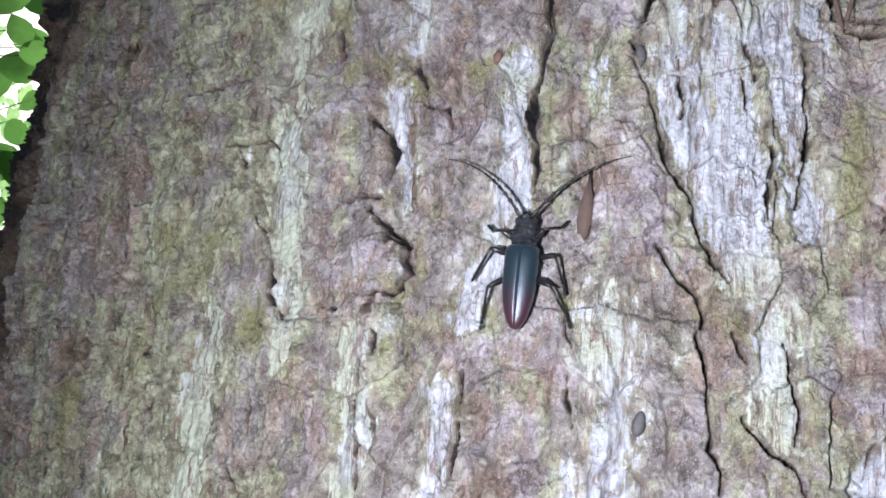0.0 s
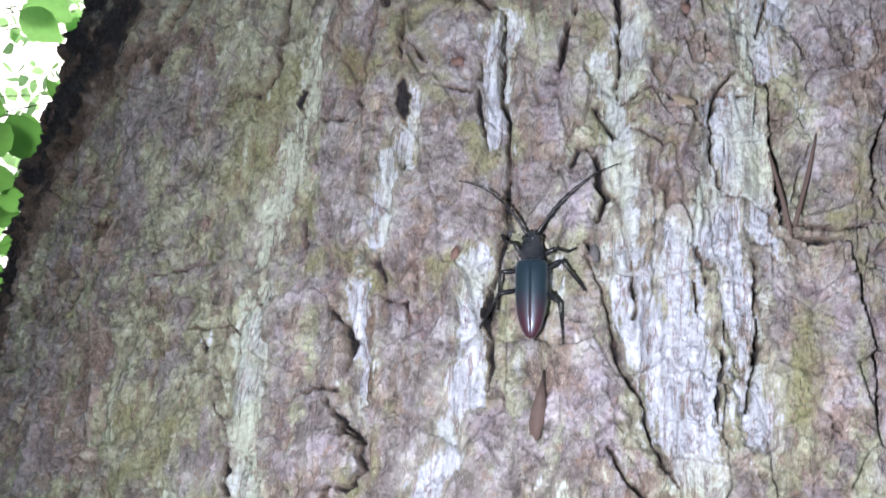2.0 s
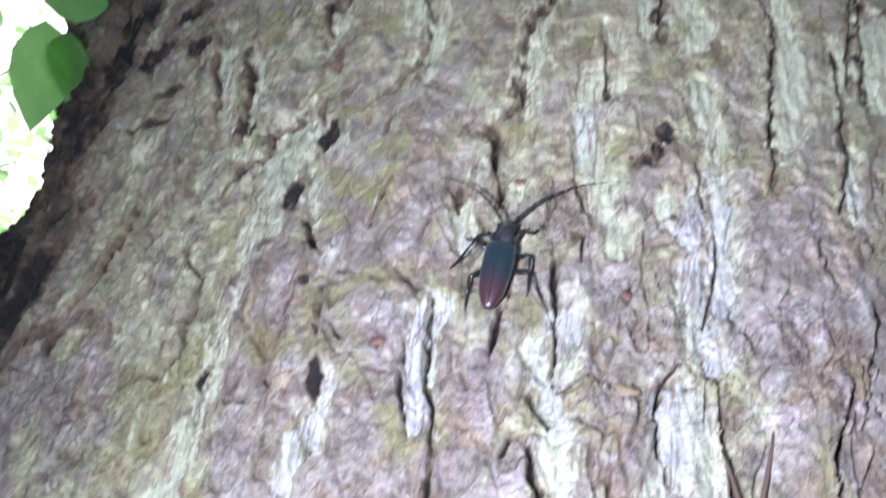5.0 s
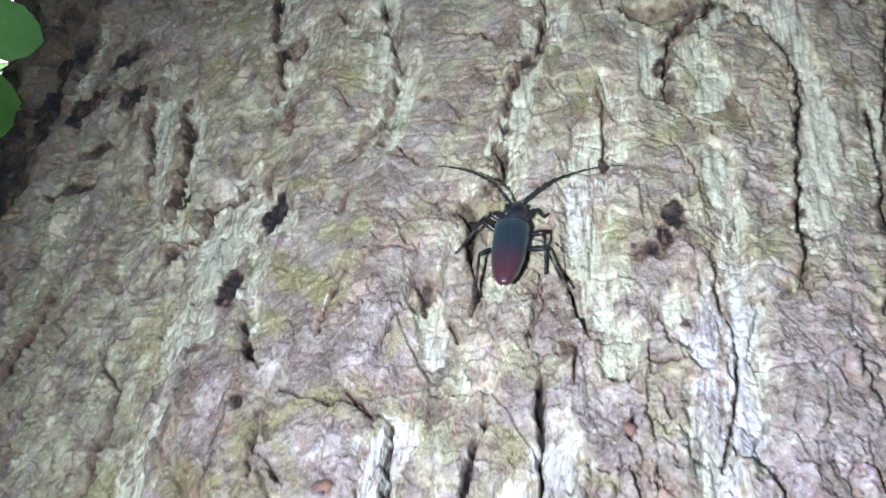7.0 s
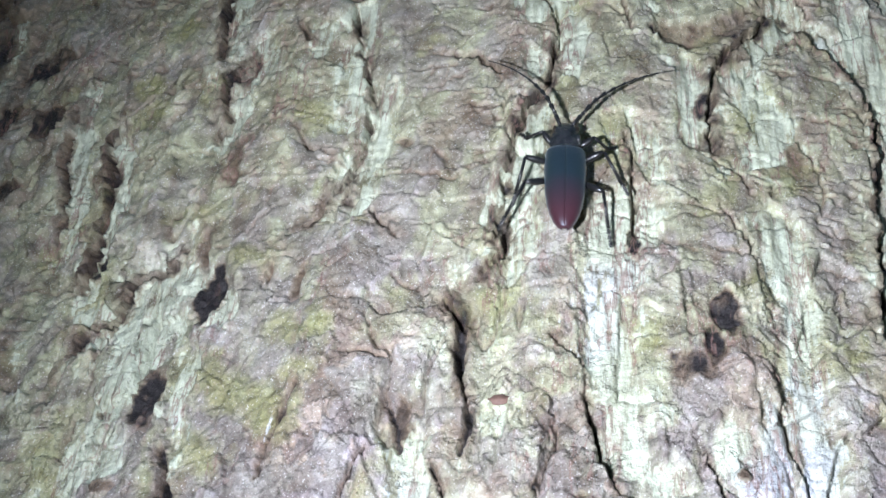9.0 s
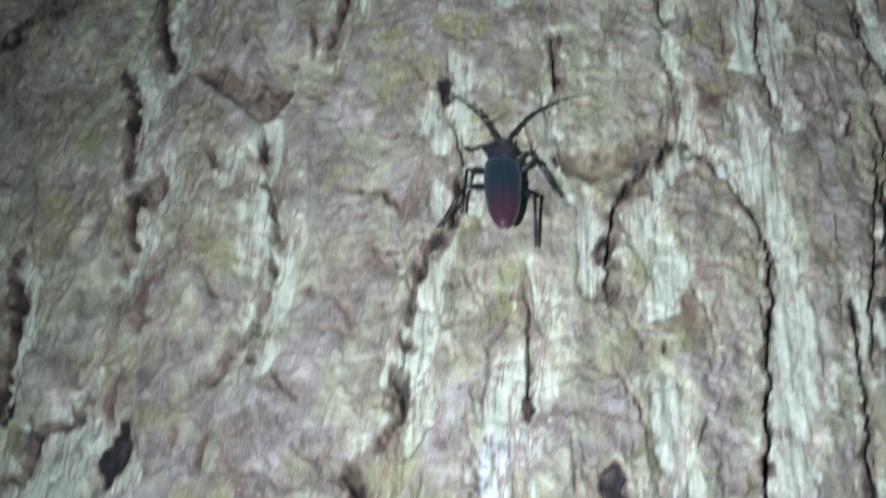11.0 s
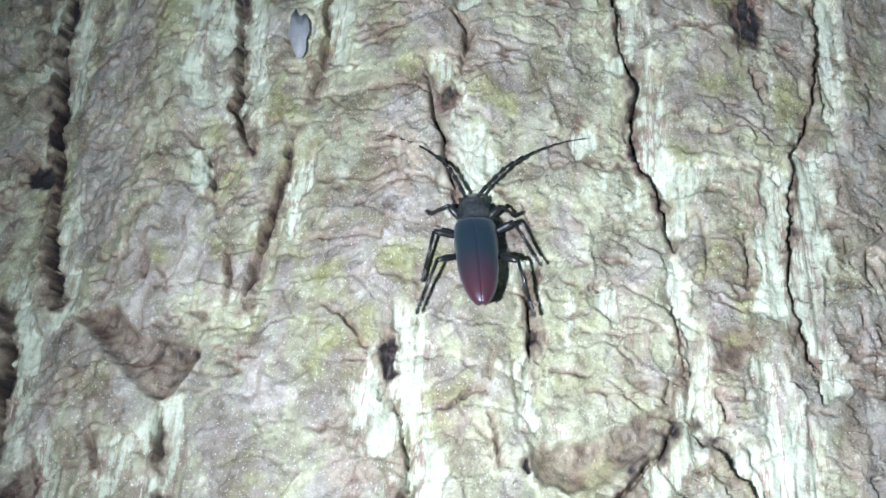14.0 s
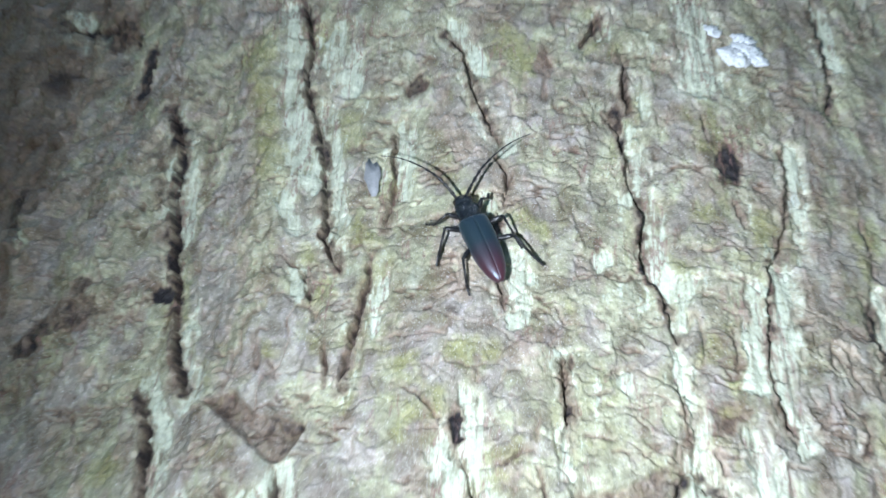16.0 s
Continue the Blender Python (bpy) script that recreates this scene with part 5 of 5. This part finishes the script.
# paler, greyer leaf copy: glare of the bright sky put into the colour
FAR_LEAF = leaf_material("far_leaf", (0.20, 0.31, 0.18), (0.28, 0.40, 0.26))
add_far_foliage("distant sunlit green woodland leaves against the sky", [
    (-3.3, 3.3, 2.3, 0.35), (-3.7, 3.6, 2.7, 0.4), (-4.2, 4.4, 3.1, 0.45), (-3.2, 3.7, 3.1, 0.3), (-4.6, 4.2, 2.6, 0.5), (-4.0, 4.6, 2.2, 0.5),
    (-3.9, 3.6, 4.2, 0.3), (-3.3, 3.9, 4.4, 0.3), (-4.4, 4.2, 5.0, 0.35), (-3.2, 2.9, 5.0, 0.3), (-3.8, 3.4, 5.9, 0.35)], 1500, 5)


def add_sky_screen():
    """Unseen leaves added all round and above to block sky light, open to the sky behind the left edge of the trunk and
    above the path.
    """
    rng = np.random.default_rng(12)
    count = 3000
    way = rng.normal(0, 1, (count, 3))
    way[:, 2] = np.abs(way[:, 2]) * 0.9
    way /= np.linalg.norm(way, axis=1, keepdims=True)
    # openings that let sky light and its reflections through the added leaves
    gap = way @ (np.array([-0.60, 0.60, 0.53]) / np.linalg.norm([-0.60, 0.60, 0.53]))
    back = way @ (np.array([0.05, -0.55, 1.0]) / np.linalg.norm([0.05, -0.55, 1.0]))
    way = way[(gap < 0.88 + 0.03 * rng.normal(0, 1, count)) & (back < 0.815 + 0.03 * rng.normal(0, 1, count))]
    far = rng.uniform(6.5, 10.5, (len(way), 1))
    place = way * far + np.array([0, 0.3, 1.0])
    ax = rng.normal(0, 1, place.shape)
    ax /= np.linalg.norm(ax, axis=1, keepdims=True)
    ay = np.cross(ax, way + 0.5 * rng.normal(0, 1, place.shape))
    ay /= np.linalg.norm(ay, axis=1, keepdims=True)
    ln = rng.uniform(0.4, 0.9, (len(way), 1))
    shape = [(-0.5, 0), (-0.15, 0.32), (0.25, 0.26), (0.55, 0), (0.25, -0.26), (-0.15, -0.32)]
    v = np.stack([place + ln * (a * ax + c * ay) for a, c in shape], 1).reshape(-1, 3)
    f = np.arange(len(way) * 6).reshape(-1, 6)
    ob = new("canopy", array_mesh("canopy", v, f, SHADED_LEAF))
    tagged(ob, "unseen screen of big leaves that blocks sky light around the oak", "foliage", kind="stuff")


add_sky_screen()


# ---- small things caught on the bark ----
def relief_at(s, z):
    i, j = int(np.searchsorted(AX_Z, z)), int(np.searchsorted(AX_S, s))
    return float(RELIEF[i - 1 : i + 2, j - 1 : j + 2].max()) / 1000


def lay(ob, s, z, turn=0.0, out=0.0):
    p, right, up, outward = on_bark(s, z, relief_at(s, z) + out)
    m = Matrix((right, up, outward)).transposed().to_4x4()
    ob.matrix_world = Matrix.Translation(p) @ m @ Matrix.Rotation(radians(-turn), 4, "Z")
    return ob


FLAKE = gloss_material("dry_flake", (0.088, 0.058, 0.046), 0.8, 0.9, 350)
TAN_FLAKE = gloss_material("tan_flake", (0.21, 0.165, 0.11), 0.85, 0.9, 350)
PALE_FLAKE = gloss_material("pale_flake", (0.24, 0.245, 0.25), 0.8, 0.9, 350)
RED_SCALE = gloss_material("red_bud_scale", (0.15, 0.086, 0.066), 0.7, 0.8, 400)
GREY_CASE = gloss_material("grey_case", (0.075, 0.07, 0.07), 0.6, 1.0, 500)
FLUFF = gloss_material("white_web", (0.55, 0.57, 0.58), 0.9, 1.0, 300)


def flake_mesh(length, width, seed, point=0.0):
    """A curled, torn scale of bark with a ragged rim."""
    rnd = random.Random(seed)
    bm = bmesh.new()
    rim = []
    for k in range(14):
        a = 2 * math.pi * k / 14
        r = 0.5 * rnd.uniform(0.72, 1.08)
        x, y = r * width * math.cos(a), r * length * math.sin(a)
        x *= 1 - point * max(0.0, 2 * y / length)
        rim.append(bm.verts.new((x * MM, y * MM, (0.6 + 0.10 * abs(x) + rnd.uniform(-0.2, 0.3)) * MM)))
    hub = bm.verts.new((0, 0, 0.9 * MM))
    for k in range(14):
        bm.faces.new((hub, rim[k], rim[(k + 1) % 14]))
    bmesh.ops.recalc_face_normals(bm, faces=bm.faces)
    bmesh.ops.solidify(bm, geom=bm.faces[:], thickness=-0.7 * MM)
    bmesh.ops.recalc_face_normals(bm, faces=bm.faces)
    return bm


def add_flake(s, z, length, width, turn, material, seed, label, point=0.0):
    ob = new("bark_flake", mesh_of("bark_flake", flake_mesh(length, width, seed, point), material))
    tagged(lay(ob, s, z, turn, 0.0004), label, "flake", "loose flakes on the bark")


def add_splinter(s, z, length, turn, seed):
    """A thin split of wood, flat and pointed, standing off the fissure at one end."""
    rnd = random.Random(seed)
    bm = bmesh.new()
    rings = []
    for k in range(9):
        q = k / 8
        w = 1.25 * (1 - 0.75 * abs(q - 0.35)) * rnd.uniform(0.85, 1.15)
        rings.append(((0.5 * math.sin(q * 3) * MM, (q - 0.5) * length * MM, (1.6 + 2.0 * q) * MM), w * MM, 0.55 * w * MM, (0, 1, 0)))
    loft(bm, rings, 8)
    ob = new("bark_splinter", mesh_of("bark_splinter", bm, FLAKE))
    tagged(lay(ob, s, z, turn, 0.0005), "thin reddish brown splinter caught in a bark fissure", "splinter", "splinters in the fissure")


def add_case(s, z, turn, size=1.0):
    bm = bmesh.new()
    loft(bm, [((0, size * y * MM, size * (1.6 + 0.1 * y) * MM), size * r * MM, 0.8 * size * r * MM, (0, 1, 0)) for y, r in ((-5, 0.5), (-4, 1.7), (-2.4, 2.5), (-0.8, 2.4), (0.6, 2.8), (2.2, 2.5), (3.6, 2.0), (4.8, 1.3), (5.6, 0.4))], 12)
    for v in bm.verts:
        v.co += v.normal * 0.0003 * math.sin(v.co.y * 5200)
    ob = new("pupal_case", mesh_of("pupal_case", bm, GREY_CASE))
    tagged(lay(ob, s, z, turn), "small dark grey ridged insect case stuck to bark", "insect case", "insect cases on the bark")


def add_fluff(s, z, size):
    rnd = random.Random(5)
    bm = bmesh.new()
    for k in range(7):
        g = bmesh.ops.create_icosphere(bm, subdivisions=4, radius=size * rnd.uniform(0.16, 0.3) * MM)["verts"]
        bmesh.ops.scale(bm, vec=(1.3, 0.9, 0.35), verts=g)
        off = Vector((rnd.gauss(0, 0.3), rnd.gauss(0, 0.2), 0.08)) * size * MM
        for v in g:
            q = v.co + off * 3
            push = 0.9 * noise.noise(q * 260) + 0.8 * noise.noise(q * 700) + 0.6 * noise.noise(q * 1700)
            v.co += off + v.co.normalized() * 0.0016 * push
    ob = new("white_web_tuft", mesh_of("white_web_tuft", bm, FLUFF))
    tagged(lay(ob, s, z, 20), "white woolly web tuft on mossy bark", "web tuft")


add_case(97, 1142, 12)
add_case(96, 1301, -8, 0.8)
add_splinter(177, 1332, 40, -13, 1)
add_splinter(189, 1340, 46, 14, 2)
add_flake(135, 1375, 5, 12, 14, TAN_FLAKE, 3, "tan torn flake of bark lying across lichen")
add_flake(75, 1231, 31, 7, 6, FLAKE, 4, "long pointed brown flake of bark", 0.9)
add_flake(45, 1832, 24, 9, -8, PALE_FLAKE, 5, "pale grey flake of bark above the fissure")
add_flake(29, 1398, 5, 7.5, 10, RED_SCALE, 21, "small reddish brown bud scale stuck to bark")
add_flake(35, 1299, 7, 4.5, 20, RED_SCALE, 12, "small reddish brown bud scale stuck to bark")
add_flake(136, 1423, 6, 5, 0, RED_SCALE, 13, "small reddish brown bud scale stuck to bark")
add_flake(87, 1493, 4, 7, 0, RED_SCALE, 14, "small reddish brown bud scale stuck to bark")
add_fluff(240, 1938, 24)


# ---- the hand torch that lights the bark, carried beside the camera ----
def add_torch():
    lamp = tagged(new("hand_torch"), "small black hand torch with a lit white lens", "torch")
    black = gloss_material("torch_black", (0.02, 0.02, 0.02), 0.4)
    bm = bmesh.new()
    loft(bm, [((0, y, 0), r, r, (0, 1, 0)) for y, r in ((-0.11, 0.009), (-0.105, 0.011), (-0.03, 0.011), (-0.02, 0.0135), (-0.003, 0.0135), (-0.002, 0.0125))], 24)
    part("barrel", bm, black, lamp)
    bm = bmesh.new()
    rim = [(0.0, 0.0135), (0.0135, 0.0135), (0.0135, 0.0145), (-0.003, 0.0145)]
    loop = [[bm.verts.new((r * math.cos(2 * math.pi * k / 32), y, r * math.sin(2 * math.pi * k / 32))) for k in range(32)] for y, r in rim]
    for a, c in zip(loop[:-1], loop[1:]):
        for k in range(32):
            bm.faces.new((a[k], a[(k + 1) % 32], c[(k + 1) % 32], c[k]))
    part("hood", bm, black, lamp)
    m = bpy.data.materials.new("torch_glow")
    m.use_nodes = True
    b = m.node_tree.nodes["Principled BSDF"]
    b.inputs["Emission Color"].default_value = (TORCH_COLOR[0], TORCH_COLOR[1], TORCH_COLOR[2], 1)
    b.inputs["Emission Strength"].default_value = TORCH_POWER
    bm = bmesh.new()
    bmesh.ops.create_circle(bm, cap_ends=True, segments=10, radius=0.0085)
    bmesh.ops.rotate(bm, cent=(0, 0, 0), matrix=Matrix.Rotation(-math.pi / 2, 3, "X"), verts=bm.verts)
    part("lens", bm, m, lamp, "glowing white lens")
    return lamp


TORCH = add_torch()


def torch_pose(t, eye, target, roll):
    """Held out to the left of the camera, turned to what the camera looks at."""
    c = look(eye, target, roll)
    r, u = c.to_3x3() @ Vector((1, 0, 0)), c.to_3x3() @ Vector((0, 1, 0))
    ahead = (Vector(target) - Vector(eye)).normalized()
    p = Vector(eye) + r * TORCH_SIDE + u * TORCH_UP - ahead * 0.02
    ts, xs, ys = zip(*TORCH_AIM)
    aim = Vector(eye) + ahead * 0.48 + r * float(np.interp(t, ts, xs)) + u * float(np.interp(t, ts, ys))
    q = (aim - p).to_track_quat("Y", "Z").to_matrix().to_4x4()
    return Matrix.Translation(p) @ q


# seconds, and how many degrees the left and the right antenna stand further out than at rest
FEELER_SWING = ((0.0, 4, 4), (0.5, 12, 4), (1.0, -10, 3), (1.5, -10, 1), (2.5, 8, -3), (3.0, 6, 8), (4.0, -4, 0), (4.5, 6, 4), (6.0, 4, 4), (7.5, 5, 8), (8.0, -14, 4), (10.5, -10, 0), (12.5, -4, 0), (13.5, -8, 10), (14.5, -18, 8), (16.0, -18, 14))


def motions():
    walk(TORCH, [(t, torch_pose(t, eye, target, roll)) for t, eye, target, roll in PATH])
    times = [k * 0.25 for k in range(65)]
    walk(BEETLE, [(t, beetle_pose(t)) for t in times])
    fine = [k * 0.1 for k in range(161)]
    gone, last = [], None
    for t in fine:
        s, z, _, _ = trail_at(t)
        gone.append(0.0 if last is None else gone[-1] + math.hypot(s - last[0], z - last[1]))
        last = (s, z)
    for leg, side, phase in LEGS:
        rows = []
        for t, d in zip(fine, gone):
            turn = 2 * math.pi * (d / 33.0 + phase - 0.2)
            swing, lift = 20 * math.cos(turn), 9 * max(0.0, math.sin(turn + math.pi))
            m = Matrix.Translation(leg.location) @ Euler((0, radians(-side * lift), radians(side * swing))).to_matrix().to_4x4()
            rows.append((t, m))
        walk(leg, rows)
    for feeler, side in FEELERS:
        home = feeler.location.copy()
        rows = []
        for k in range(65):
            t = k * 0.25
            out = float(np.interp(t, [r[0] for r in FEELER_SWING], [r[1 if side < 0 else 2] for r in FEELER_SWING])) + 2 * math.sin(3.7 * t + 2 * side)
            nod = 4 * math.sin(2.6 * t + 1.3 * side)
            rows.append((t, Matrix.Translation(home) @ Euler((radians(nod), 0, radians(-side * out))).to_matrix().to_4x4()))
        walk(feeler, rows)


motions()
